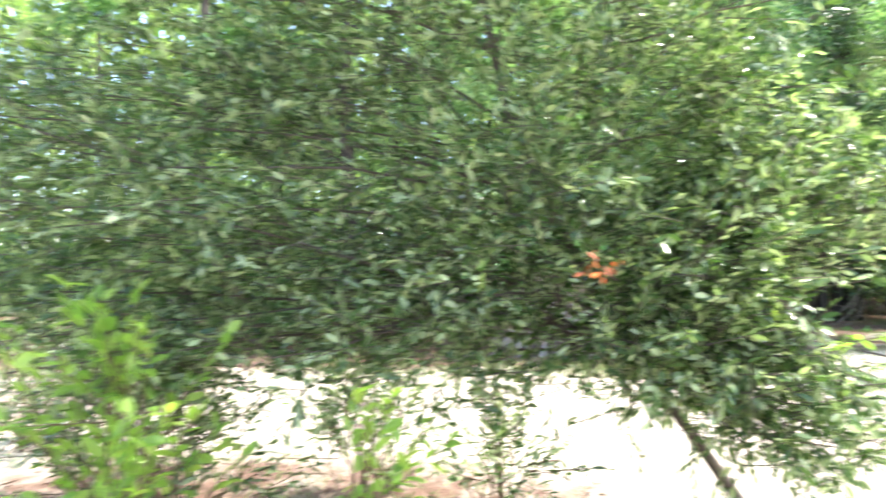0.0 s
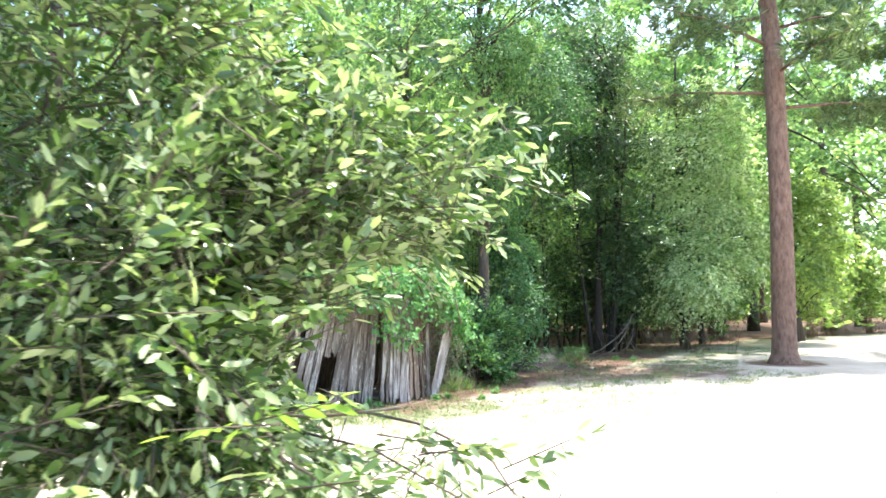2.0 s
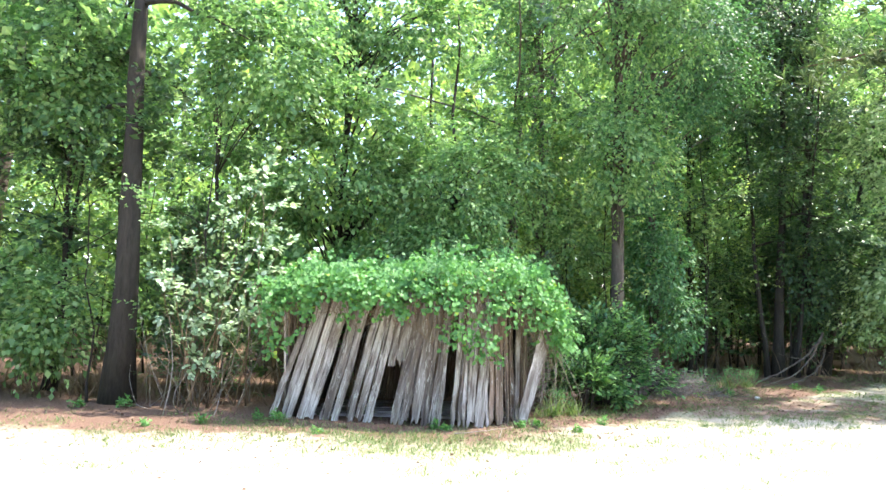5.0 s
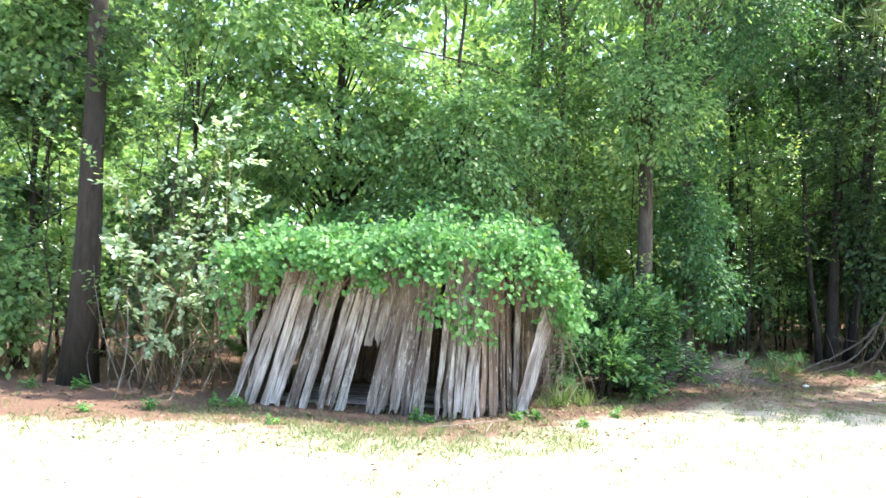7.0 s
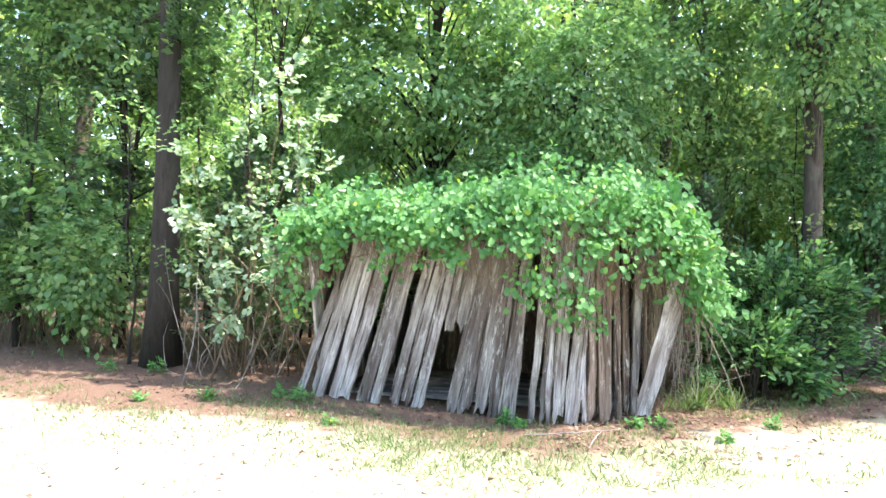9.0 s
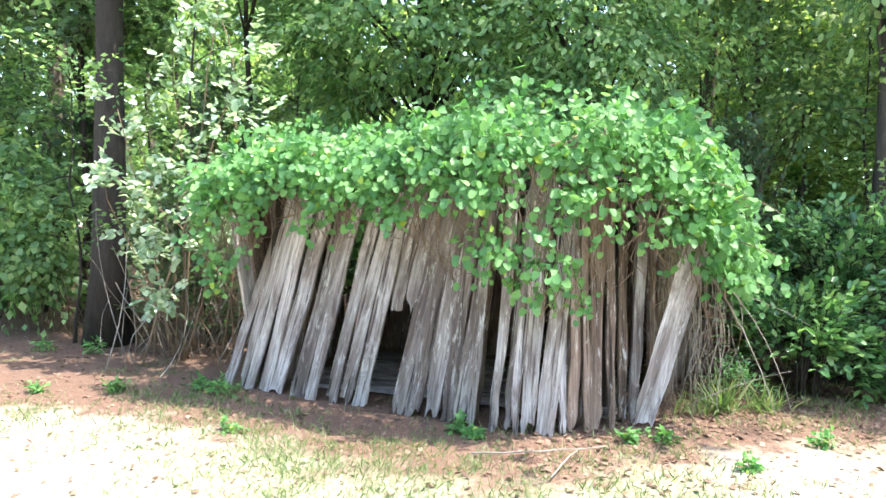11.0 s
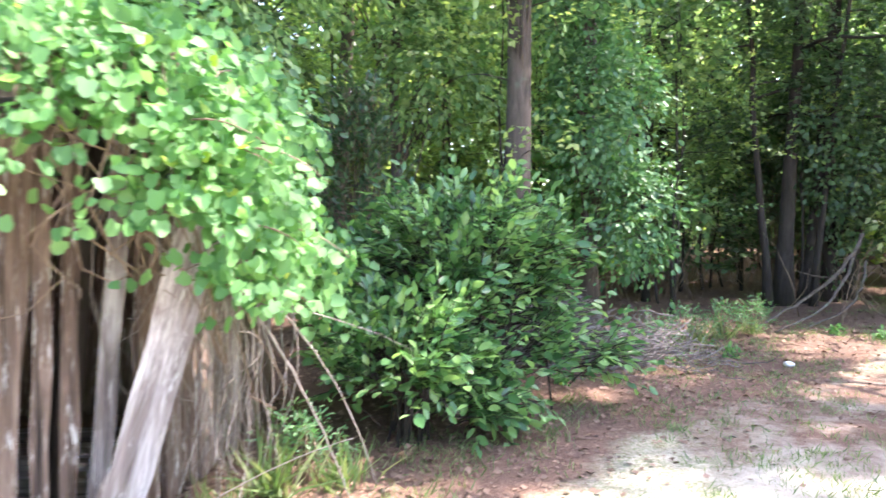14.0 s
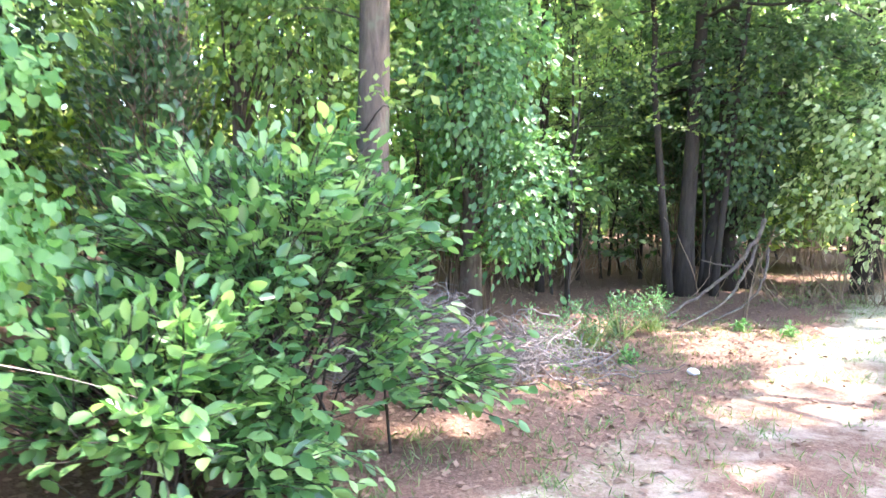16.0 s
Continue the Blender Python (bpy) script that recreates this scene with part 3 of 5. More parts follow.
canopy = [
    tree("canopy_tree", 21, (-5.5, 14.8), 14, 0.17, (3.2, 3.5, 10), 0.19, "tall woodland tree with a broad green crown", ("bark", "wood_leaf"), (0.4, 0.2), 0.5, 13, 640, 11, group="canopy trees of the woods", twig_len=0.8),
    tree("canopy_tree", 22, (13.6, 23.5), 15, 0.18, (3.4, 2.4, 10), 0.19, "tall woodland tree with a broad green crown", ("dark_bark", "wood_leaf"), (-0.4, 0.2), 0.5, 13, 640, 11, group="canopy trees of the woods", twig_len=0.8),
    tree("canopy_tree", 23, (5.2, 22.5), 14, 0.15, (3.2, 2.6, 10), 0.2, "tall woodland tree with sunlit yellow-green leaves", ("bark", "far_leaf"), (0.2, -0.3), 0.5, 13, 620, 11, group="canopy trees of the woods", twig_len=0.8),
]
under = [
    tree("understory_tree", 31, (-3.6, 13.8), 6.5, 0.05, (1.8, 1.7, 6.4), 0.13, "slender young tree full of green leaves", ("dark_bark", "wood_leaf"), (0.5, 0.2), 0.6, 12, 350, 11, start=0.12, group="young trees under the canopy"),
    tree("understory_tree", 32, (8.6, 19.4), 7, 0.05, (1.9, 2.1, 7.0), 0.13, "slender young tree full of green leaves", ("dark_bark", "wood_leaf"), (-0.4, 0.3), 0.6, 12, 350, 11, start=0.2, group="young trees under the canopy"),
    tree("understory_tree", 33, (4.4, 19.6), 6, 0.045, (1.8, 1.5, 6.2), 0.13, "slender young tree with sunlit yellow-green leaves", ("bark", "far_leaf"), (0.2, 0.6), 0.7, 12, 350, 11, start=0.12, group="young trees under the canopy"),
    tree("understory_tree", 34, (12.6, 21.0), 5.5, 0.045, (1.7, 0.7, 5.6), 0.13, "dark evergreen sapling with dense leaves", ("dark_bark", "dark_leaf"), (0.2, 0.2), 0.5, 12, 350, 11, start=0.1, group="young trees under the canopy"),
]
sapling = [
    tree("sapling", 41, (8.42, 17.9), 4.6, 0.024, (0.8, 1.2, 4.6), 0.07, "thin dark sapling with a few leaves", ("dark_bark", "wood_leaf"), (0.25, 0.1), 0.5, 8, 60, 11, start=0.3, group="thin saplings", sides=5, clump=5),
    tree("sapling", 42, (-2.15, 12.5), 4.0, 0.02, (0.8, 1.0, 4.0), 0.07, "thin dark sapling with a few leaves", ("dark_bark", "wood_leaf"), (-0.2, 0.3), 0.6, 8, 60, 11, start=0.25, group="thin saplings", sides=5, clump=5),
    tree("sapling", 43, (9.6, 20.6), 5.2, 0.03, (0.9, 1.6, 5.2), 0.075, "thin dark sapling with a few leaves", ("dark_bark", "far_leaf"), (0.3, 0.3), 0.4, 8, 60, 11, start=0.3, group="thin saplings", sides=5, clump=5),
]
tall = tree("tall_tree", 24, (18.5, 25.0), 17, 0.2, (3.6, 2.5, 16), 0.27, "tall woodland tree with a high green crown", ("bark", "wood_leaf"), (0.3, 0.2), 0.5, 16, 640, 10, group="tall trees beyond the clearing", twig_len=0.9)
for x, y, a in ((15.2, 25.5, 50), (21.5, 26.5, 120), (24.5, 25.5, 200), (28.0, 27.5, 260), (31.5, 26.0, 310), (35.5, 28.5, 20), (22.5, 30.5, 80)):
    copy_thing(tall, at_ground(x, y, a))
copy_thing(canopy[1], at_ground(18.0, 20.0, 35))
for x, y, a in ((10.6, 24.6, 140),):
    copy_thing(canopy[1], at_ground(x, y, a))
rng = np.random.default_rng(5)


def scatter(kinds, spots):
    for i, (x, y) in enumerate(spots):
        copy_thing(kinds[i % len(kinds)], at_ground(x, y, float(rng.uniform(0, 360))))


def band(n, x0, x1, d0, d1, apart, clear=False):
    """Spots in a belt of the woods, between two depths behind its edge, kept apart from each other."""
    out = []
    tries = 0
    while len(out) < n and tries < 6000:
        tries += 1
        x, d = rng.uniform(x0, x1), rng.uniform(d0, d1)
        y = float(np.interp(x, EDGE[:, 0], EDGE[:, 1])) + d
        if 0.0 < x < 5.0 and y < 14.6 or clear and (-4.8 < x < 0.2 and d < 4.5 or 3.4 < x < 14.0 and d < 6.2):
            continue
        if all((x - a) ** 2 + (y - b) ** 2 > apart ** 2 for a, b in out):
            out.append((x, y))
    return out


scatter(canopy, band(10, -14, 34, 8.5, 20, 4.4))
scatter(under, band(20, -10, 27, 1.8, 14, 1.7, True))
scatter(sapling, band(70, -6, 18, 0.7, 12, 0.6))
scatter(sapling, band(32, 6.5, 15, 1.6, 9, 0.45))
# young trees whose leaf colour brings painted sunlight into the deep woods
for x, y, a in ((5.4, 21.3, 30), (7.1, 22.6, 150), (3.7, 21.8, 250), (8.9, 23.2, 75)):
    copy_thing(under[2], at_ground(x, y, a))


def far_woods():
    """The depth of the woods: layer behind layer of leaves, too far off to tell one tree from another."""
    r = np.random.default_rng(8)
    n = 62000
    x = r.uniform(-26, 50, n)
    d = r.uniform(13, 30, n)
    y = np.interp(x, EDGE[:, 0], EDGE[:, 1]) + d
    z = 0.35 + 17 * r.random(n) ** 1.1
    lump = np.sin(0.9 * x + 1.7 * np.sin(0.6 * y)) + np.sin(0.8 * y + 1.1 * z) * 0.8
    keep = (lump > -1.0) | (z < 2.0)
    P = np.stack([x, y, z], -1)[keep]
    n = len(P)
    me = leaves("far_woods", MAT["far_leaf"], P, r.normal(0, 1, (n, 3)) + [0, 0, -0.4], r.normal(0, 0.6, (n, 3)) + [0, -0.3, 0.8], r.uniform(0.34, 0.7, n), RHOMB)
    tagged(new("far_woods", me), "dense sunlit woods far behind the edge", "woods", kind="stuff")


far_woods()


def hedge_woods():
    """Woods that close the clearing behind the walker and at its far end."""
    r = np.random.default_rng(18)
    n = 16000
    a = r.uniform(-math.pi * 1.08, 0.32, n)
    rad = r.uniform(30, 42, n)
    P = np.stack([5 + rad * np.cos(a), 9 + rad * np.sin(a), 0.2 + 13 * r.random(n)], -1)
    P = P[woods_depth(P[:, 0], P[:, 1]) < 6]
    n = len(P)
    me = leaves("far_woods", MAT["wood_leaf"], P, r.normal(0, 1, (n, 3)), r.normal(0, 0.6, (n, 3)) + [0, 0, 0.8], r.uniform(0.6, 1.25, n), RHOMB)
    tagged(new("far_woods", me), "woods on the other side of the clearing", "woods", kind="stuff")


hedge_woods()


# ---- the shed ----
def plank(rng, width, length, thick=0.022, ragged=0.1):
    """A rough board that stands on z = 0, narrower and torn at its foot, with wavering edges."""
    rows, cols = 8, 5
    z = length * np.array([0, 0.06, 0.14, 0.28, 0.45, 0.62, 0.82, 1.0])
    rot = rng.uniform(0.0, 0.32)
    half = width / 2 * (1 - rot * np.exp(-z / 0.28))
    mid = rng.normal(0, 0.004, rows) + rng.normal(0, 0.012) * np.exp(-z / 0.3)
    left = mid - half + rng.normal(0, 0.0045, rows)
    right = mid + half + rng.normal(0, 0.0045, rows)
    bow = np.cumsum(rng.normal(0, 0.004, rows))
    cup = rng.normal(0, 0.006)
    v, f = [], []
    foot = rng.uniform(-0.03, ragged, cols)
    top = rng.uniform(-0.1, 0.03, cols)
    for side in (0, 1):
        for i in range(rows):
            for c in range(cols):
                u = c / (cols - 1)
                zz = z[i] + (foot[c] if i == 0 else foot[c] * 0.35 if i == 1 else top[c] if i == rows - 1 else 0)
                v.append((left[i] * (1 - u) + right[i] * u, bow[i] + cup * (1 - (2 * u - 1) ** 2) + (side - 0.5) * thick, zz))
    o = rows * cols
    for i in range(rows - 1):
        for c in range(cols - 1):
            a = i * cols + c
            f.append((a, a + 1, a + cols + 1, a + cols))
            f.append((o + a, o + a + cols, o + a + cols + 1, o + a + 1))
        a = i * cols
        f.append((a, a + cols, o + a + cols, o + a))
        a = i * cols + cols - 1
        f.append((a, o + a, o + a + cols, a + cols))
    for c in range(cols - 1):
        f.append((c, o + c, o + c + 1, c + 1))
        a = (rows - 1) * cols + c
        f.append((a, a + 1, o + a + 1, o + a))
    g = Geo()
    g.add(v, f)
    return g


FRONT = np.array([(0.78, 11.42), (2.0, 11.36), (3.0, 11.24), (3.4, 11.2), (3.7, 11.42), (4.02, 11.78)])
# foot of each front board along x, its width, and its lean to +x in metres per metre of height
BOARDS = [(0.80, 0.08, 0.29), (1.00, 0.17, 0.27), (1.19, 0.10, 0.26), (1.31, 0.13, 0.26), (1.51, 0.12, 0.25), (1.63, 0.09, 0.25),
          (1.79, 0.09, 0.24), (1.92, 0.10, 0.24), (2.05, 0.10, 0.23), (2.37, 0.11, 0.2), (2.50, 0.11, 0.18), (2.63, 0.12, 0.16),
          (2.76, 0.10, 0.13), (2.86, 0.09, 0.11), (2.94, 0.07, 0.09), (3.12, 0.06, 0.08), (3.18, 0.05, 0.06), (3.25, 0.05, 0.05), (3.33, 0.10, 0.06), (3.44, 0.12, 0.07),
          (3.54, 0.06, 0.04), (3.60, 0.07, 0.03), (3.67, 0.05, 0.02), (3.73, 0.08, 0.02), (3.80, 0.06, 0.03), (3.86, 0.06, 0.05), (3.93, 0.07, 0.1)]


def shed():
    rng = np.random.default_rng(77)
    ob = thing("shed", (2.4, 12.3, float(ground_z(2.4, 12.3))), "small collapsing shed of grey weathered boards overgrown by vines", "shed")
    base = np.array([2.4, 12.3, 0.0])

    def stand(x, y, width, length, lean, tilt, turn, mat, z=0.0, name="plank", label=""):
        p = part(name, plank(rng, width, length).mesh("plank", MAT[mat], False), ob, label)
        p.location = (x - base[0], y - base[1], z - 0.03)
        p.rotation_euler = (radians(tilt), math.atan(lean), turn)
        return p

    for x, w, lean in BOARDS:
        y = float(np.interp(x, FRONT[:, 0], FRONT[:, 1])) + rng.normal(0, 0.012)
        turn = 0.0 if x < 3.45 else 0.6
        stand(x, y, w, 1.75 + rng.uniform(-0.1, 0.1), lean + rng.normal(0, 0.012), -5 + rng.normal(0, 1.2), turn, "brown_wood" if 3.5 < x < 3.9 and rng.random() < 0.7 else "wood")
    # the boards left above the gap
    for x, w in ((2.19, 0.11), (2.29, 0.1)):
        stand(x + 0.14, 11.42, w, 1.0, 0.2, -5, 0, "wood", 0.74)
    # a second layer behind the gaps, coloured darker for the shaded inside
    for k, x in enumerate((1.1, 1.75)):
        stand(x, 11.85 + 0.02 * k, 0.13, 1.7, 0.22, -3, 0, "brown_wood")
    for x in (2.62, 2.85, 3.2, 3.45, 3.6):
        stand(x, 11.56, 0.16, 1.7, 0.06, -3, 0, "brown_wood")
    # the broad grey board that leans out at the corner
    stand(3.99, 11.58, 0.15, 1.35, 0.27, -2, 0.15, "wood", label="broad pale grey board leaning out at the corner")
    # side walls and back wall, mostly in the brown that stands for shade
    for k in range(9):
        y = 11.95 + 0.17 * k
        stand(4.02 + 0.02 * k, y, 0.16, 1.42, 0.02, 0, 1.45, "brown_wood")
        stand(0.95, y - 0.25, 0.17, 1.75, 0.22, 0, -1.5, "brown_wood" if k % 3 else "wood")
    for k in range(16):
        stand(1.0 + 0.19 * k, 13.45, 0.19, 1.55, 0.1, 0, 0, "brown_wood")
    # grey boards lying inside on the ground
    for k in range(6):
        p = part("floor_board", plank(rng, 0.2, 2.6, 0.03, 0.0).mesh("floor_board", MAT["wood"], False), ob)
        p.location = (1.25 - base[0], 11.8 + 0.24 * k - base[1], 0.03)
        p.rotation_euler = (radians(90), 0, radians(90))
    # corner posts, beam and the sagging roof boards
    g = Geo()
    for x, y in ((1.3, 11.55), (3.85, 11.9), (1.3, 13.35), (4.1, 13.35)):
        post = Geo()
        post.tube([(x - base[0] - 0.2, y - base[1], -0.1), (x - base[0] - 0.1, y - base[1], 0.8), (x - base[0], y - base[1], 1.62)], [0.06, 0.055, 0.05], 8, 0.05, rng)
        part("post", post.mesh("post", MAT["dark_bark"]), ob)
    for y, z in ((11.5, 1.6), (13.35, 1.7)):
        beam = Geo()
        beam.tube([(1.1 - base[0], y - base[1], z - 0.02), (2.5 - base[0], y - base[1] + 0.02, z - 0.06), (4.2 - base[0], y - base[1] + 0.1, z)], [0.05, 0.055, 0.05], 8, 0.05, rng)
        part("beam", beam.mesh("beam", MAT["dark_bark"]), ob)
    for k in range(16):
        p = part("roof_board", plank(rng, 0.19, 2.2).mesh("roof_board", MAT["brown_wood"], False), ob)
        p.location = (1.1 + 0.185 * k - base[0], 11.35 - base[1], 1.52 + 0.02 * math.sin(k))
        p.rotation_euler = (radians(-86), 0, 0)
    return ob


shed()


def vine():
    """The climber that lies over the shed like a blanket and hangs over its front."""
    rng = np.random.default_rng(9)
    at = np.array([2.5, 12.0, 0.0])
    ob = thing("vine", tuple(at), "bright green heart-leaved vine draped over the shed roof", "vine")

    def surface(x, v):
        """x along the front; v: 0 at the back of the roof, 1 at the eaves, 2 at the lowest fringe."""
        top = 1.88 + 0.11 * np.exp(-((x - 3.45) / 0.75) ** 2) + 0.05 * np.sin(5.1 * x) + 0.045 * np.sin(12 * x + 1) - 0.24 * smooth(x, 4.05, 4.65) - 0.12 * smooth(-x, -1.2, -0.5)
        hang = 0.60 + 0.10 * np.sin(2.4 * x + 0.6) + 0.08 * np.sin(7.3 * x) + 0.34 * smooth(x, 2.7, 3.5) - 0.12 * np.exp(-((x - 2.2) / 0.35) ** 2) + 0.12 * smooth(-x, -1.3, -0.7)
        yf = np.interp(x, [0.4, 2.5, 3.3, 3.9, 4.6], [11.28, 11.12, 11.0, 11.3, 11.85])
        back = np.clip(1 - v, 0, 1)
        down = np.clip(v - 1, 0, 1)
        y = yf + back * 2.1 - 0.10 * np.sin(np.pi * np.clip(down, 0, 1)) + 0.16 * smooth(v, 0.7, 1.0) * 0
        z = top + 0.10 * back - 0.10 * smooth(v, 0.75, 1.0) - hang * down
        return np.stack([x, y, z], -1)

    # bunches of leaves that face the same way: a thick rim along the eaves, thinner below, with bare hollows under the eaves
    C, N = [], []
    tries = 0
    while len(C) < 1450 and tries < 12000:
        tries += 1
        x = rng.uniform(0.70, 4.5)
        v = rng.uniform(0.05, 1.0) if rng.random() < 0.4 else 1 + rng.random() ** 1.35 * 1.05
        hollow = math.sin(4.3 * x + 1.1 + 0.9 * math.sin(2.3 * x)) * 0.5 + math.sin(9.7 * x + 3 * v) * 0.35
        if v > 1.22 and rng.random() < smooth(v, 1.2, 1.55) * (0.86 + 0.3 * hollow) - 0.25 * smooth(x, 2.6, 3.4):
            continue
        if v > 1.1 and hollow < -0.42 and rng.random() < 0.6:
            continue
        c = surface(np.array([x]), np.array([v]))[0] + rng.normal(0, 1, 3) * [0.04, 0.06, 0.05]
        if v < 1.1 and rng.random() < 0.16:
            c[2] += rng.uniform(0.04, 0.2)
        if c[0] > 3.7 and c[2] < 1.22 and rng.random() < 0.8:
            continue
        h = min(max(v - 1, 0), 1)
        C.append(c)
        N.append(np.array([0.2, -0.45 - 0.5 * h, 0.8 - 0.6 * h]) + rng.normal(0, 0.38, 3))
    # the shoulder that hangs over the shed's end, in full sun
    for _ in range(430):
        a, b = rng.random(), rng.random()
        C.append(np.array([3.98 + 0.66 * a ** 0.8, 11.5 + 1.8 * b, 1.74 - 0.82 * a ** 1.4 + 0.1 * math.sin(7 * b)]) + rng.normal(0, 0.06, 3))
        N.append(np.array([0.75, -0.4, 0.7]) + rng.normal(0, 0.32, 3))
    # shoots that stand out over the roof and the end
    shoots = Geo()
    for i in range(46):
        x = rng.uniform(0.65, 4.4)
        p = surface(np.array([x]), np.array([rng.uniform(0.8, 1.05)]))[0] if i < 30 else np.array([rng.uniform(4.2, 4.6), rng.uniform(11.5, 12.5), rng.uniform(1.0, 1.6)])
        d = np.array([rng.normal(0, 0.4), -0.15, 0.8]) if i < 30 else np.array([0.9, rng.normal(-0.1, 0.3), rng.normal(0.0, 0.25)])
        ln = rng.uniform(0.15, 0.32)
        q = p + unit(d) * np.linspace(0, ln, 6)[:, None] + np.array([0, 0, -0.12]) * np.linspace(0, 1, 6)[:, None] ** 2
        shoots.tube(q - at, np.linspace(0.004, 0.0015, 6), 4)
        for k in (2, 4, 5):
            C.append(q[k])
            N.append(np.array([0.2, -0.4, 0.8]) + rng.normal(0, 0.4, 3))
    tagged(part("shoot", shoots.mesh("vine_shoot", MAT["brown_twig"]), ob), kind="stuff")
    C, N = np.array(C), unit(np.array(N))
    lone = np.arange(len(C)) >= len(C) - 138
    count = np.where(lone, 3, rng.integers(6, 14, len(C)))
    P = np.repeat(C, count, 0)
    flat = rng.normal(0, 1, P.shape) * np.where(np.repeat(lone, count), 0.025, 0.054)[:, None]
    n_ = np.repeat(N, count, 0)
    flat -= n_ * (flat * n_).sum(1, keepdims=True) * 0.55
    P = P + flat
    U = n_ + rng.normal(0, 0.3, P.shape)
    D = np.array([0.05, -0.3, -0.6]) + flat * 6 + rng.normal(0, 0.35, P.shape)
    blades = part("leaves", leaves("vine_leaves", MAT["vine"], P - at, D, U, rng.uniform(0.028, 0.060, len(P)), LOBED, 0.14, 0.14), ob)
    tagged(blades, kind="stuff")
    # bare stems over the roof, down the front and at the end
    g = Geo()
    for i in range(230):
        x0 = rng.uniform(0.7, 4.3)
        vs = np.linspace(rng.uniform(0.5, 1.0), rng.uniform(1.5, 2.5), 9)
        xs = x0 + np.cumsum(rng.normal(0, 0.05, 9))
        g.tube(surface(xs, vs) + rng.normal(0, 0.02, (9, 3)) + [0, 0.05, -0.03] - at, np.linspace(0.005, 0.002, 9), 4)
    tagged(part("stem", g.mesh("vine_stem", MAT["brown_twig"]), ob), kind="stuff")
    g = Geo()
    for i in range(80):
        p0 = np.array([rng.uniform(3.95, 4.45), rng.uniform(11.75, 12.6), rng.uniform(0.8, 1.55)])
        p1 = np.array([p0[0] + rng.normal(0.03, 0.09), p0[1] + rng.normal(0.0, 0.1), rng.uniform(0.03, 0.5)])
        u = np.linspace(0, 1, 15)[:, None]
        q = p0 * (1 - u) + p1 * u + np.sin(u * np.pi) * rng.normal(0, 0.09, 3) + np.sin(u * 2 * np.pi) * rng.normal(0, 0.05, 3) + np.cumsum(rng.normal(0, 0.008, (15, 3)), 0)
        r = rng.uniform(0.0015, 0.0042)
        g.tube(q - at, np.linspace(r, r * 0.5, 15), 4)
    tagged(part("dead_stem", g.mesh("dead_stem", MAT["twig"]), ob, "tangle of dry grey stems"), kind="stuff")
    return ob


vine()


# ---- shrubs ----
def bush(name, seed, at, size, height, n, leaf, label, mat, shape=OVAL, per=10, stem_mat="brown_twig", group="", twig_len=0.34, flat=0.5, shell=0.55, rise=0.45, lobes=0, bare=True):
    """Stems from one foot, and leafy twigs on an uneven mound."""
    rng = np.random.default_rng(seed)
    ob = thing(name, (at[0], at[1], float(ground_z(at[0], at[1]))), label, "shrub", group)
    g = Geo()
    O, Dn = [], []
    spot = np.stack([rng.uniform(0, 2 * np.pi, lobes + 1), rng.uniform(0.45, 1.0, lobes + 1), 0.06 + 0.94 * rng.random(lobes + 1) ** 1.3], -1)
    for i in range(n):
        a = rng.uniform(0, 2 * np.pi)
        r = (shell + (1 - shell) * rng.random()) * math.sqrt(rng.random() * 0.9 + 0.1)
        h = height * (0.14 + 0.86 * rng.random() ** 0.8)
        lump = 0.82 + 0.25 * math.sin(2.3 * a + seed) + 0.18 * math.sin(5.1 * a + 2 * seed)
        rr = r * math.sqrt(max(0.05, 1 - (h / height) ** 2.2)) * lump
        p = np.array([math.cos(a) * size[0] * rr, math.sin(a) * size[1] * rr, h])
        if lobes:
            b, f, w = spot[i % (lobes + 1)]
            c = np.array([math.cos(b) * size[0] * f * math.sqrt(1.15 - w * w), math.sin(b) * size[1] * f * math.sqrt(1.15 - w * w), w * height])
            p = c + (p - c) * (0.25 if i % 5 else 0.7)
        O.append(p)
        Dn.append(unit(p * [1, 1, rise] + [0, 0, 0.12]) + rng.normal(0, 0.35, 3))
        if i % (8 if not lobes else 16) == 0:
            u = np.linspace(0, 1, 6)[:, None]
            foot = np.array([rng.normal(0, 0.16 * size[0]), rng.normal(0, 0.16 * size[1]), -0.05])
            q = foot * (1 - u) + p * u + [0, 0, 0.12] * np.sin(u * np.pi)
            g.tube(q, np.linspace(0.008, 0.003, 6), 4)
    O, Dn = np.array(O), unit(np.array(Dn))
    ln = twig_len * rng.uniform(0.6, 1.2, n)
    for p, d, l in zip(O, Dn, ln) if bare else ():
        g.tube([p - d * 0.08, p + d * l * 0.5, p + d * l], [0.004, 0.003, 0.002], 3)
    tagged(part("stem", g.mesh(name + "_stem", MAT[stem_mat]), ob), kind="stuff")
    P, D, U, Z = sprays(rng, O, Dn, per, ln, leaf, flat)
    tagged(part("leaves", leaves(name + "_leaves", MAT[mat], P, D, U, Z, shape), ob), kind="stuff")
    return ob


bush("laurel_bush", 3, (5.45, 13.7), (1.05, 0.75), 1.38, 950, 0.082, "broad green shrub with glossy oval leaves beside the shed", "laurel", BROAD, 8, "dark_bark", rise=0.18, lobes=30)
bush("laurel_bush", 4, (5.0, 13.0), (0.55, 0.5), 0.62, 260, 0.082, "low green shrub with glossy oval leaves at the shed's foot", "laurel", BROAD, 8, "dark_bark", rise=0.18, lobes=7)
bush("climber_bush", 5, (7.15, 17.3), (0.8, 0.6), 3.4, 640, 0.075, "leafy climbers hanging in a green curtain", "vine", HEART)


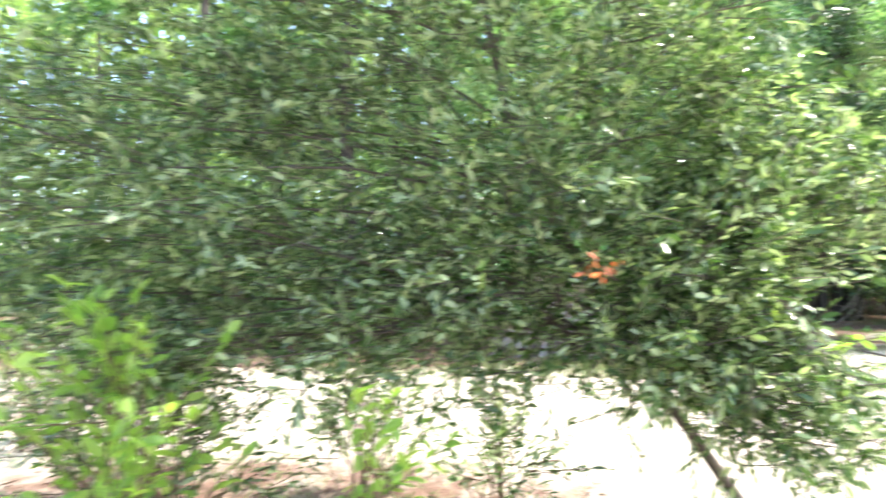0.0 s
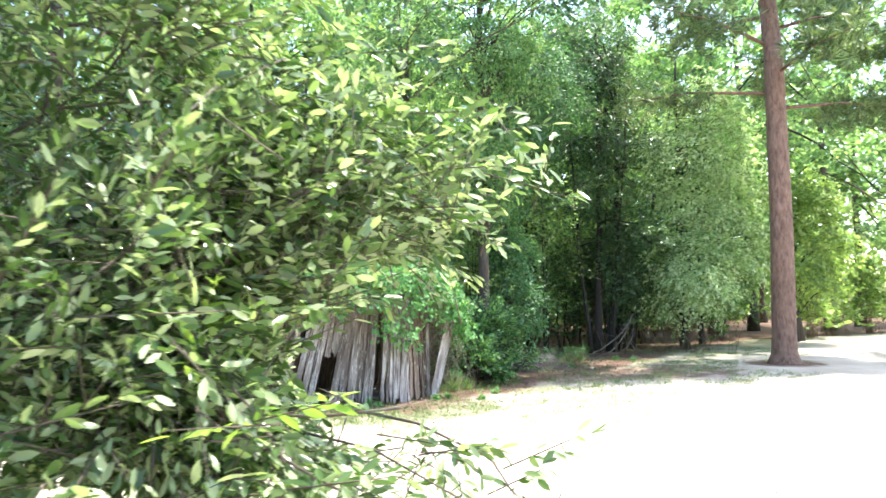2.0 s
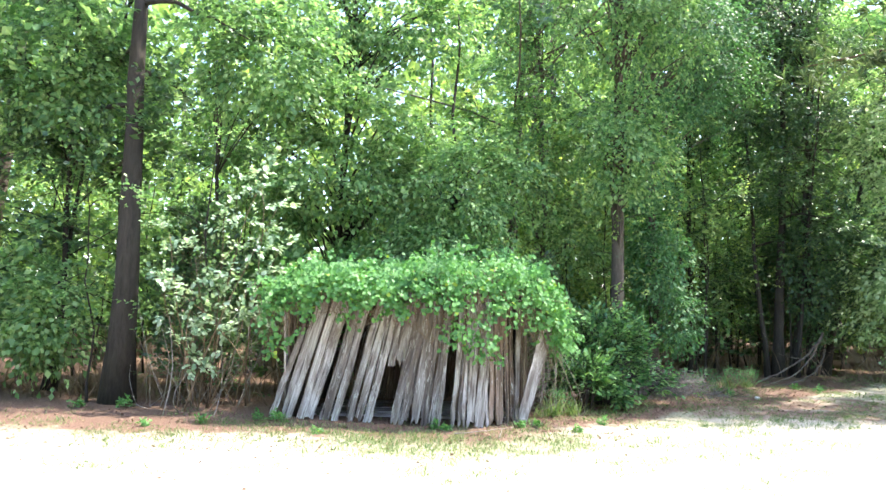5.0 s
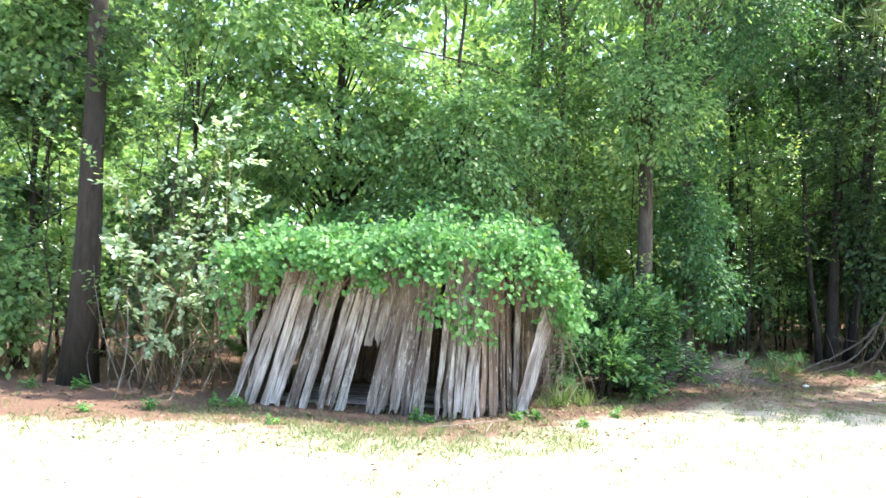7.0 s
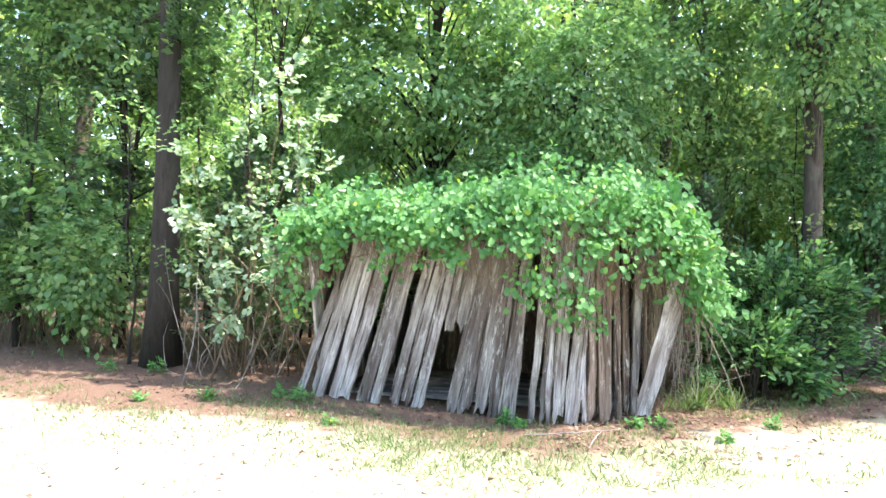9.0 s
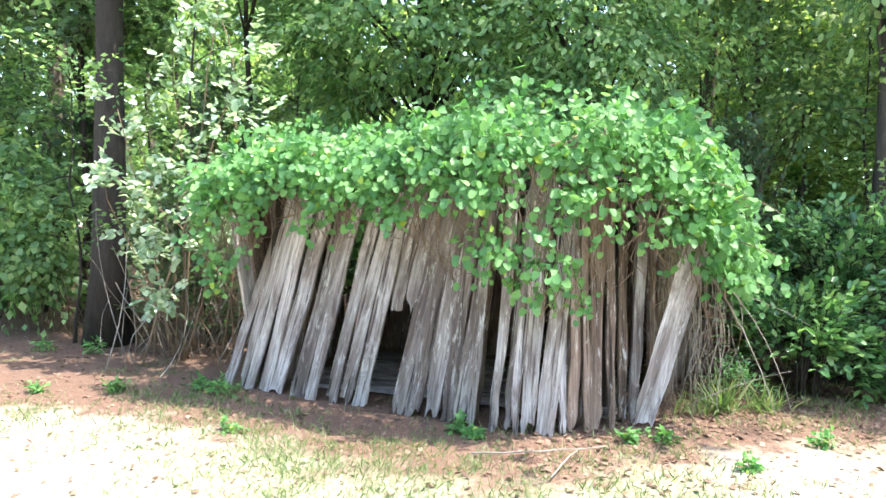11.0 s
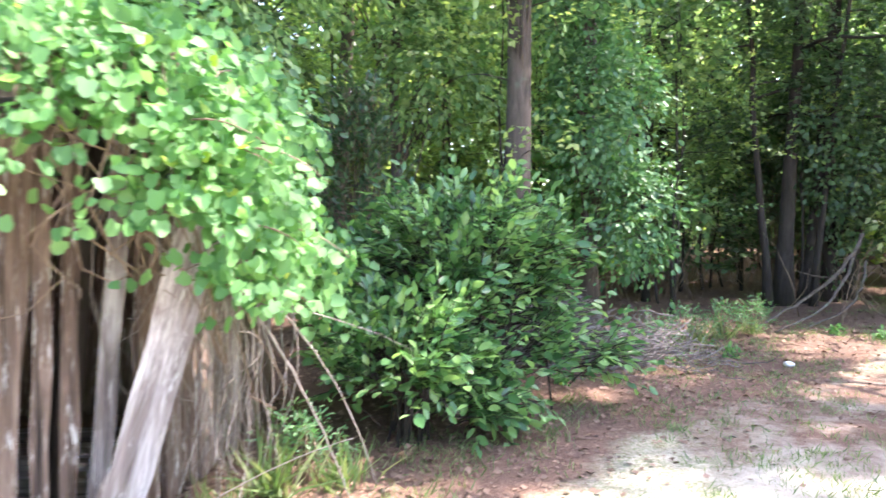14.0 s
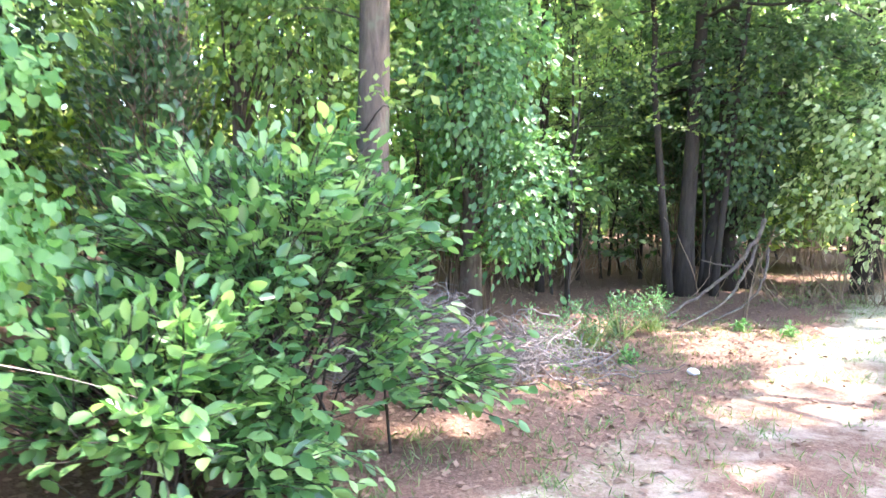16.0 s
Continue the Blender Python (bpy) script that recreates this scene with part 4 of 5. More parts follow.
def sunlit_shrub(seed, foot, ends, label):
    """Thin arching stems whose outer halves carry bunches of round leaves, coloured pale for sun glare."""
    rng = np.random.default_rng(seed)
    foot = np.array([*foot, float(ground_z(*foot))])
    ob = thing("pale_leaved_shrub", tuple(foot), label, "shrub")
    g = Geo()
    O, D = [], []
    for e in ends:
        e = np.array(e, float) - foot
        p0 = np.array([rng.normal(0, 0.22), rng.normal(0, 0.12), -0.04])
        u = np.linspace(0, 1, 9)[:, None]
        q = p0 * (1 - u) + e * u + np.sin(u * np.pi) * np.array([rng.normal(-0.1, 0.12), 0.1, 0.16]) + rng.normal(0, 0.02, (9, 3)) * u
        g.tube(q, np.linspace(0.012, 0.004, 9), 5)
        for w in (0.6, 0.78, 0.92, 1.0):
            if rng.random() < 0.42 and w < 0.9:
                continue
            c = q[int(w * 8)] + rng.normal(0, 0.07, 3)
            m = rng.integers(3, 7)
            O.append(c + rng.normal(0, 0.07, (m, 3)) * [1, 0.8, 0.6])
            D.append(unit(e) * 0.4 + [0.25, -0.3, -0.1] + rng.normal(0, 0.5, (m, 3)))
    part("stem", g.mesh("pale_stem", MAT["brown_twig"]), ob)
    O, D = np.concatenate(O), np.concatenate(D)
    P, D, U, Z = sprays(rng, O, D, 8, rng.uniform(0.14, 0.26, len(O)), 0.078, 0.4)
    U = U + [0.35, -0.25, 0.2]
    part("leaves", leaves("sun_glare_leaves", MAT["sun_glare_leaf"], P, D, U, Z, ROUND), ob)


sunlit_shrub(66, (-0.35, 12.15), ((0.56, 11.75, 3.4), (0.72, 11.85, 2.8), (0.0, 11.7, 2.85), (-0.8, 11.9, 2.4), (-0.4, 11.7, 2.05), (-0.7, 11.65, 1.7), (-0.15, 11.7, 1.3), (0.35, 11.7, 1.75), (0.1, 11.75, 2.2)), "thin shrub with bunches of leaves coloured pale for sun glare")
sunlit_shrub(67, (0.2, 12.3), ((-0.2, 11.8, 0.75), (0.5, 11.6, 1.3), (0.75, 11.9, 2.2), (-1.1, 12.0, 1.9), (0.45, 11.9, 3.1)), "thin shrub with bunches of leaves coloured pale for sun glare")
bush("dark_shrub", 7, (11.2, 20.2), (1.6, 1.2), 3.0, 520, 0.13, "dark evergreen shrub that darkens the edge of the woods", "dark_leaf", RHOMB)
# added to darken the shaded depth left of the shed
bush("dark_shrub", 9, (-0.9, 13.4), (1.1, 0.6), 2.8, 330, 0.1, "dark evergreen shrub that darkens the edge of the woods", "dark_leaf", RHOMB)
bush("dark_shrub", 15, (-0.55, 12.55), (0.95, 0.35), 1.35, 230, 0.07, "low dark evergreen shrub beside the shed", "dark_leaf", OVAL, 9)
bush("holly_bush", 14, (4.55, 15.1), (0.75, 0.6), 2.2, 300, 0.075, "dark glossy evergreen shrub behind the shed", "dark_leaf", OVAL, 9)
for x, y, w, h in ((7.7, 15.7, 0.35, 0.34), (8.3, 16.2, 0.4, 0.3), (7.25, 15.3, 0.25, 0.3), (8.9, 16.6, 0.35, 0.25), (4.55, 12.35, 0.3, 0.25)):
    bush("undergrowth", int(100 * x), (x, y), (w, 0.3), h, int(170 * w), 0.04, "low feathery green undergrowth at the woods' edge", "curtain_leaf", LANCE, 9, group="patches of undergrowth", twig_len=0.16, bare=False)
wild = [
    bush("woodland_shrub", 8, (-5.2, 13.6), (1.3, 0.9), 2.2, 260, 0.15, "loose green shrub among the trees", "wood_leaf", RHOMB, group="shrubs among the trees", bare=False),
    bush("woodland_shrub", 10, (15.2, 22.6), (1.6, 1.1), 2.6, 290, 0.16, "loose sunlit shrub among the trees", "far_leaf", RHOMB, group="shrubs among the trees", bare=False),
    bush("woodland_shrub", 13, (9.3, 21.5), (1.4, 1.1), 1.7, 240, 0.15, "low dark shrub among the trees", "dark_leaf", RHOMB, group="shrubs among the trees", bare=False),
]
for x, y, a in ((-4.9, 13.3, 10), (-6.4, 14.6, 130), (-3.3, 15.6, 250)):
    copy_thing(under[3], at_ground(x, y, a))
scatter(wild, band(24, -9, 24, 4.2, 13, 1.6, True))
for x, y in ((19.5, 21.2), (21.5, 22.5), (24.0, 23.0), (17.0, 22.6)):
    copy_thing(wild[1], at_ground(x, y, 40 * x))
for x, y in ((1.2, 14.2), (2.6, 14.4), (0.2, 13.9)):
    copy_thing(wild[0], at_ground(x, y, 70 * x))


bush("young_shrub", 20, (-1.15, 2.45), (0.5, 0.4), 1.15, 60, 0.085, "low young shrub with bright yellow-green leaves beside the path", "fresh_leaf", OVAL, 8)
bush("young_shrub", 21, (-0.25, 2.5), (0.22, 0.2), 0.85, 16, 0.08, "low young shrub with bright yellow-green leaves beside the path", "fresh_leaf", OVAL, 8)
for i, (x, y, w, h) in enumerate(((-0.5, 4.5, 0.7, 0.7), (-2.1, 4.4, 1.0, 0.85), (-3.4, 5.6, 1.1, 0.9), (0.35, 4.2, 0.4, 0.5))):
    bush("low_shrub", 23 + i, (x, y), (w, 0.6), h, int(130 * w), 0.08, "low dark green shrub under the evergreen tree", "oak_leaf", OBLONG, 10)
bush("low_shrub", 22, (-1.5, 3.6), (0.9, 0.6), 1.0, 150, 0.08, "low dark green shrub under the evergreen tree", "oak_leaf", OBLONG, 10)


# ---- the glossy-leaved tree beside the path ----
ORANGE = np.array([0.45, 1.99, 1.56])


def near_tree():
    rng = np.random.default_rng(42)
    at = np.array([1.75, 3.6, 0.0])
    ob = thing("evergreen_tree", tuple(at), "small broadleaved evergreen tree with glossy leaves beside the path", "tree")
    g = Geo()
    z = np.linspace(-0.05, 5.8, 16)
    path = np.stack([np.interp(z, [0, 0.5, 0.95, 1.6, 2.2, 3.0, 4.2], [0, -0.3, -0.65, -1.05, -1.38, -1.55, -1.7]), 0.04 * np.sin(2 * z), z], -1)
    g.tube(path, np.linspace(0.034, 0.01, len(path)), 9, 0.05, rng)
    O, D, F = [], [], []

    def bough(e, m, spread, fresh=False):
        e = np.array(e) - at
        k = int(np.clip(e[2] / 5.8 * 15 - 0.8, 3, 14))
        b = path[k]
        u = np.linspace(0, 1, 8)[:, None]
        limb = b * (1 - u) + e * u + np.array([0, 0, 0.14]) * np.sin(u * np.pi) + np.sin(u * 2 * np.pi) * rng.normal(0, 0.07, 3) + rng.normal(0, 0.02, (8, 3)) * u
        g.tube(limb, np.linspace(0.009, 0.003, 8), 5)
        w = rng.uniform(0.3, 1.0, m) ** 0.6 * 7
        q = limb[np.minimum(w.astype(int), 7)] + rng.normal(0, spread, (m, 3)) * [1, 1, 0.8]
        O.append(q)
        D.append(unit(e - b) * 0.7 + [0, 0, 0.15] + rng.normal(0, 0.6, (m, 3)))
        F.append(np.full(m, fresh))

    # boughs on a broad crown: low skirt, middle, unseen top added for shade
    for z, n, y0, x0, x1 in ((1.14, 8, 2.9, -2.9, 0.7), (1.42, 9, 2.75, -2.9, 1.5), (1.75, 9, 2.65, -3.1, 1.55), (2.1, 9, 2.7, -3.1, 1.6), (2.6, 8, 2.75, -2.9, 1.5), (3.15, 7, 3.0, -2.4, 1.35), (3.7, 8, 2.6, -2.4, 1.3), (4.2, 8, 2.5, -2.2, 1.4), (4.8, 8, 2.4, -2.0, 1.7), (5.4, 7, 2.5, -1.6, 1.8), (5.0, 9, 3.4, -3.4, 2.2), (5.6, 9, 4.2, -3.4, 2.0)):
        for i in range(n):
            x = x0 + (x1 - x0) * (i + rng.uniform(-0.25, 0.25)) / (n - 1)
            bough((x, y0 + rng.uniform(-0.1, 0.9), z + rng.uniform(-0.16, 0.16)), 62 if z < 3.5 else 100, 0.19 if z < 3.5 else 0.26)
    # the side towards the clearing
    for e in ((2.28, 3.27, 2.05), (2.2, 3.3, 1.8), (1.75, 3.25, 1.95), (1.9, 3.4, 2.3), (1.55, 3.3, 2.45), (1.7, 3.2, 1.72), (1.5, 3.2, 1.8), (2.0, 3.5, 2.15)):
        bough(e, 96, 0.15)
    for e in ((2.3, 2.9, 0.95), (2.1, 2.85, 1.0), (1.85, 2.65, 1.02), (1.55, 2.75, 0.82), (1.3, 2.8, 0.95), (1.0, 2.9, 1.0), (1.9, 3.0, 0.8), (1.5, 2.9, 0.72), (1.35, 3.2, 1.25), (1.42, 3.1, 1.05), (1.15, 3.2, 1.2), (1.5, 4.0, 1.25), (1.42, 4.0, 1.0), (1.58, 4.1, 1.42), (1.2, 4.2, 1.2), (1.3, 4.1, 0.8)):
        bough(e, 60, 0.14)
    for e in ((1.87, 2.46, 1.3),):
        bough(e, 7, 0.05, True)
    O, D, F = np.concatenate(O), unit(np.concatenate(D)), np.concatenate(F)
    clear = np.min(np.linalg.norm((O + at)[:, None, :2] - np.array([(0, 0), (0.8, 0.5), (1.6, 1.0), (2.3, 1.5), (2.6, 1.8)])[None], axis=2), axis=1) > 0.85
    O, D, F = O[clear], D[clear], F[clear]
    ln = rng.uniform(0.14, 0.3, len(O))
    tip = O + D * ln[:, None] + at
    open_ = np.ones(len(O), bool)
    for q in (O + at, tip):  # the hollow between the hanging boughs and the low ones, on the side of the clearing
        open_ &= ~((q[:, 0] > 1.66) & (q[:, 1] > 2.6) & (q[:, 2] > 1.14) & (q[:, 2] < 1.47))
    O, D, F, ln = O[open_], D[open_], F[open_], ln[open_]
    high = O[:, 2] > 3.4
    for p, d, l in zip(O[~high], D[~high], ln[~high]):
        g.tube([p - d * 0.08, p + d * l * 0.5, p + d * l], [0.003, 0.0022, 0.0012], 3)
    part("trunk", g.mesh("evergreen_trunk", MAT["bark"]), ob)
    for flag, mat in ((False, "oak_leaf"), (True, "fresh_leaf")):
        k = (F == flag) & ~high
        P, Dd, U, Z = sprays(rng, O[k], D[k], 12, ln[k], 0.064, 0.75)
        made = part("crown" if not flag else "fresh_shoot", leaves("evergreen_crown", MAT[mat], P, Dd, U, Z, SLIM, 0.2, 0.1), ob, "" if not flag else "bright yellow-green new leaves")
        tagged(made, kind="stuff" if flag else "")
    # leaves of the unseen top, there only to shade the boughs and ground
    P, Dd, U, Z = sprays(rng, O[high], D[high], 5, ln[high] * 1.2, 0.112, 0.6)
    part("crown", leaves("evergreen_shade_top", MAT["oak_leaf"], P, Dd, U, Z, [(0.16, 0.5)], 0.2, 0.1), ob)
    O = ORANGE - at + rng.normal(0, 0.018, (5, 3))
    P, Dd, U, Z = sprays(rng, O, rng.normal(0, 1, (5, 3)) - [0, 0, 0.4], 3, 0.05, 0.034, 0.6)
    tagged(part("dead_leaf", leaves("dead_leaf", MAT["dead_leaf"], P, Dd, U, Z, OVAL), ob, "withered orange leaves"), kind="stuff")
    return ob


near_tree()


# ---- the pine in the clearing ----
def pine(seed, x, y, label, m=70):
    rng = np.random.default_rng(seed)
    ob = thing("pine_tree", (x, y, float(ground_z(x, y))), label, "tree")
    g = Geo()
    z = np.array([-0.1, 0.06, 0.2, 0.6, 1.5, 3, 5, 7, 9, 11, 13, 15, 17.0])
    path = np.stack([0.03 * z + 0.03 * np.sin(z * 0.5), 0.01 * z + 0.09 * np.maximum(z - 7, 0), z], -1)
    r = np.array([0.43, 0.34, 0.275, 0.25, 0.24, 0.23, 0.22, 0.2, 0.18, 0.15, 0.12, 0.08, 0.03])
    g.tube(path, r, 16, 0.03, rng)
    part("trunk", g.mesh("pine_trunk", MAT["pine_bark"]), ob)
    O, D = [], []
    limbs = Geo()
    for i in range(30):
        b = path[6] + [0, 0, 0.7] + (path[-1] - path[6]) * (i / 32)
        a = i * 2.4
        ln = (3.7 - 2.2 * i / 30) * (1.0 if math.sin(a) > -0.2 else 0.6)
        e = b + np.array([math.cos(a) * ln, math.sin(a) * ln, 0.5 * rng.random()])
        limbs.tube([b, (b + e) / 2 + [0, 0, 0.15], e], [0.05, 0.03, 0.012], 5)
        O.append(b + (e - b) * rng.uniform(0.35, 1, (m, 1)) + rng.normal(0, 0.25, (m, 3)))
        D.append(rng.normal(0, 1, (m, 3)) + [0, 0, 0.3])
    part("limb", limbs.mesh("pine_limb", MAT["pine_bark"]), ob)
    O, D = np.concatenate(O), unit(np.concatenate(D))
    n = 14
    P = np.repeat(O, n, 0)
    Dn = np.repeat(D, n, 0) + rng.normal(0, 0.7, P.shape)
    tagged(part("needles", leaves("pine_needles", MAT["needle"], P, Dn, rng.normal(0, 1, P.shape), rng.uniform(0.2, 0.34, len(P)), [(0.06, 0.45)]), ob), kind="stuff")
    return ob


pine(15, 12.4, 13.9, "tall straight pine with pinkish scaly bark", 72)
# second pine stands out of view, added to dapple the ground with shade
pine(16, 18.0, 13.4, "unseen tall pine added to shade the clearing", 110)


# ---- brushwood, fallen branches, stones ----
def brush_pile():
    """A loose heap: longer branches one by one, and a tangle of fine twigs."""
    rng = np.random.default_rng(51)
    at = np.array([6.55, 15.0, 0.0])
    ob = thing("brush_pile", tuple(at), "low loose heap of dry grey twigs at the woods' edge", "brushwood")
    rest = Geo()
    for i in range(900):
        c = np.array([rng.normal(0.05, 0.46), rng.normal(0, 0.22), 0.0])
        a = rng.choice([0.3, 2.6, 1.2]) + rng.normal(0, 0.6)
        ln = rng.uniform(0.25, 0.8) * (1.1 if i < 40 else 0.75)
        h = 0.5 * (math.exp(-((c[0] + 0.25) / 0.42) ** 2) + 0.6 * math.exp(-((c[0] - 0.62) / 0.25) ** 2)) * rng.uniform(0.05, 1.15) + 0.03
        u = np.linspace(-0.5, 0.5, 7)[:, None]
        bend = rng.normal(0, 0.07, 3)
        q = c + np.array([math.cos(a), math.sin(a), rng.normal(0, 0.4)]) * u * ln + bend * (1 - 4 * u * u) + [0, 0, h]
        q = q + rng.normal(0, 0.014, (7, 3))
        q[:, 2] = np.maximum(q[:, 2], 0.03)
        if i < 40:
            r = rng.uniform(0.004, 0.007)
            g = Geo()
            g.tube(q, np.linspace(r, r * 0.5, 7), 5)
            part("branch", g.mesh("brush_branch", MAT["dry_twig"]), ob)
        else:
            r = rng.uniform(0.0018, 0.005)
            rest.tube(q, np.linspace(r, r * 0.5, 7), 4)
    tagged(part("twig", rest.mesh("brush_twig", MAT["dry_twig"]), ob), kind="stuff")


brush_pile()


def thicket(seed, x, y, w, n, h, mat, label):
    rng = np.random.default_rng(seed)
    ob = thing("dry_thicket", (x, y, float(ground_z(x, y))), label, "brushwood", "dry thickets")
    g = Geo()
    for i in range(n):
        p0 = np.array([rng.normal(0, w), rng.normal(0, 0.35), -0.03])
        p1 = p0 + [rng.normal(0, 0.35), rng.normal(0, 0.3), h * rng.uniform(0.4, 1.2)]
        u = np.linspace(0, 1, 7)[:, None]
        q = p0 * (1 - u) + p1 * u + np.sin(u * np.pi) * rng.normal(0, 0.12, 3) + rng.normal(0, 0.015, (7, 3)) * u
        r = rng.uniform(0.003, 0.009)
        g.tube(q, np.linspace(r, r * 0.4, 7), 4)
    tagged(part("twig", g.mesh("thicket_twig", MAT[mat]), ob), kind="stuff")


thicket(55, -0.35, 12.5, 0.5, 55, 1.3, "twig", "tangle of dry grey stems beside the shed")
thicket(56, -3.0, 13.4, 0.9, 110, 1.1, "brown_twig", "thin dry stems under the trees")
thicket(57, 11.9, 17.6, 0.9, 90, 0.9, "brown_twig", "thin dry stems at the woods' edge")
thicket(58, 7.6, 20.0, 1.4, 120, 1.4, "brown_twig", "thin dry stems under the trees")
thicket(59, 9.6, 22.5, 1.6, 120, 1.6, "twig", "thin dry stems under the trees")


def fallen_branch(at, label, runs, mat):
    """A bare branch of several forking runs; each run: radius and points."""
    rng = np.random.default_rng(52)
    ob = thing("fallen_branch", at, label, "branch")
    for r, pts in runs:
        pts = np.array(pts, float)
        u = np.linspace(0, len(pts) - 1, 5 * (len(pts) - 1) + 1)
        q = np.stack([np.interp(u, range(len(pts)), pts[:, k]) for k in range(3)], -1)
        for _ in range(24):
            q[1:-1] = (q[:-2] + 2 * q[1:-1] + q[2:]) / 4
        q += rng.normal(0, r * 0.35, q.shape)
        g = Geo()
        g.tube(q, np.linspace(r, r * 0.45, len(q)), 7, 0.06, rng)
        part("limb", g.mesh("fallen_limb", MAT[mat]), ob)
    return ob


fallen_branch((9.3, 16.9, 0.02), "bare grey forked branch fallen against the dark tree", [
    (0.03, [(1.75, 1.15, 1.05), (1.55, 1.0, 0.78), (1.15, 0.75, 0.5), (0.5, 0.35, 0.24), (-0.26, -0.07, 0.03)]),
    (0.023, [(1.5, 0.95, 0.74), (1.1, 0.55, 0.36), (0.6, 0.05, 0.14), (-0.3, -0.48, 0.03)]),
    (0.02, [(1.7, 1.0, 0.7), (1.5, 0.7, 0.34), (1.0, 0.2, 0.12), (0.25, -0.17, 0.03)]),
    (0.012, [(1.15, 0.75, 0.5), (0.9, 0.7, 0.5), (0.6, 0.7, 0.6)]),
], "bark")
fallen_branch((4.45, 11.9, 0.0), "long dry shoots arching from the vine to the ground", [
    (0.006, [(-0.1, -0.05, 1.05), (0.12, 0.05, 0.72), (0.26, 0.12, 0.36), (0.36, 0.2, 0.03)]),
    (0.0045, [(0.0, 0.1, 0.98), (0.22, 0.2, 0.72), (0.38, 0.3, 0.36), (0.46, 0.36, 0.04)]),
    (0.0025, [(0.12, 0.3, 0.86), (0.4, 0.55, 0.76), (0.66, 0.8, 0.56)]),
    (0.003, [(-0.2, -0.1, 0.15), (0.15, -0.15, 0.38), (0.4, -0.2, 0.45)]),
], "twig")
fallen_branch((3.6, 10.75, 0.04), "thin dry twigs lying before the shed", [
    (0.006, [(-0.45, -0.05, 0.0), (0.0, 0.05, 0.03), (0.25, 0.2, 0.05)]),
    (0.005, [(0.05, -0.25, 0.0), (0.1, 0.0, 0.06), (0.12, 0.22, 0.02)]),
], "twig")


def stone():
    rng = np.random.default_rng(53)
    bm = bmesh.new()
    bmesh.ops.create_icosphere(bm, subdivisions=2, radius=0.045)
    for v in bm.verts:
        v.co *= 1 + 0.28 * noise.noise(v.co * 16)
        v.co.z *= 0.6
    me = bpy.data.meshes.new("stone")
    bm.to_mesh(me)
    bm.free()
    me.materials.append(MAT["stone"])
    ob = new("stone", me)
    ob.location = (8.3, 14.9, float(ground_z(8.3, 14.9)) + 0.025)
    tagged(ob, "small pale stone on the brown litter", "stone")


stone()


# ---- grass, weeds and litter ----
def grass():
    rng = np.random.default_rng(61)
    n = 6800
    x = rng.uniform(-6, 15, n)
    d = rng.uniform(-5.0, 0.6, n)
    y = np.interp(x, EDGE[:, 0], EDGE[:, 1]) + d / 0.85
    patch = np.sin(2.1 * x + 1.3 * np.sin(1.7 * y)) * np.sin(2.4 * y + 0.9 * np.sin(1.9 * x))
    right = smooth(x, 4.0, 6.0)
    keep = (rng.random(n) < smooth(patch, -0.6, 0.5)) & (d > -2.3 - 2.8 * right) & ((rng.random(n) < 0.35) | (d < -0.2))
    k2 = 620
    x = np.concatenate([x[keep], rng.normal(2.6, 1.7, k2)])
    y = np.concatenate([y[keep], rng.normal(10.25, 0.45, k2)])
    k3 = 1500
    x3, y3 = rng.uniform(5.0, 11.5, k3), rng.uniform(11.3, 16.0, k3)
    lush = np.sin(1.6 * x3 + 1.2 * np.sin(1.3 * y3)) * np.sin(2.0 * y3 + 0.8 * np.sin(1.7 * x3)) + rng.normal(0, 0.25, k3) > 0.3
    x3, y3 = x3[lush], y3[lush]
    x = np.concatenate([x, x3, rng.normal(-1.2, 1.6, 500)])
    y = np.concatenate([y, y3, rng.normal(3.2, 1.2, 500)])
    per = 16
    P = np.stack([x, y, ground_z(x, y) - 0.005], -1).repeat(per, 0)
    P[:, :2] += rng.normal(0, 0.05, (len(P), 2))
    D = np.array([0, 0, 1.0]) + rng.normal(0, 0.55, P.shape)
    D[:, 2] = 0.6 * np.abs(D[:, 2]) + 0.15
    me = leaves("grass", MAT["grass"], P, D, rng.normal(0, 1, P.shape), rng.uniform(0.02, 0.08, len(P)), [(0.045, 0.4)], 0.1, 0.35)
    tagged(new("grass", me), "thin patches of short green and straw grass", "grass", kind="stuff")


def tuft(seed, x, y, h, n, mat, label):
    rng = np.random.default_rng(seed)
    z0 = float(ground_z(x, y))
    P = np.array([0, 0, -0.01]) + rng.normal(0, 1, (n, 3)) * [0.06, 0.06, 0]
    D = np.array([0, 0, 1.0]) + rng.normal(0, 0.5, (n, 3)) * [1, 1, 0.2]
    me = leaves("grass_tuft", MAT[mat], P, D, rng.normal(0, 1, (n, 3)), rng.uniform(0.5, 1.1, n) * h, [(0.03, 0.4)], 0.1, 0.45)
    ob = thing("grass_tuft", (x, y, z0), label, "grass", "grass tufts")
    tagged(part("blade", me, ob), kind="stuff")


def weed(seed, x, y, h, label="small bright green seedling in the litter"):
    rng = np.random.default_rng(seed)
    n = 16
    O = np.array([0, 0, 1.0]) * rng.uniform(0.1, 0.8, (n, 1)) * h + rng.normal(0, 0.35 * h, (n, 3)) * [1, 1, 0.1]
    P, D, U, Z = sprays(rng, O, rng.normal(0, 1, (n, 3)) + [0, 0, 0.5], 6, 0.5 * h, 0.3 * h + 0.02, 0.4)
    ob = thing("weed", (x, y, float(ground_z(x, y))), label, "weed", "weeds")
    tagged(part("leaf", leaves("weed_leaf", MAT["vine"], P, D, U, Z, OVAL), ob), kind="stuff")


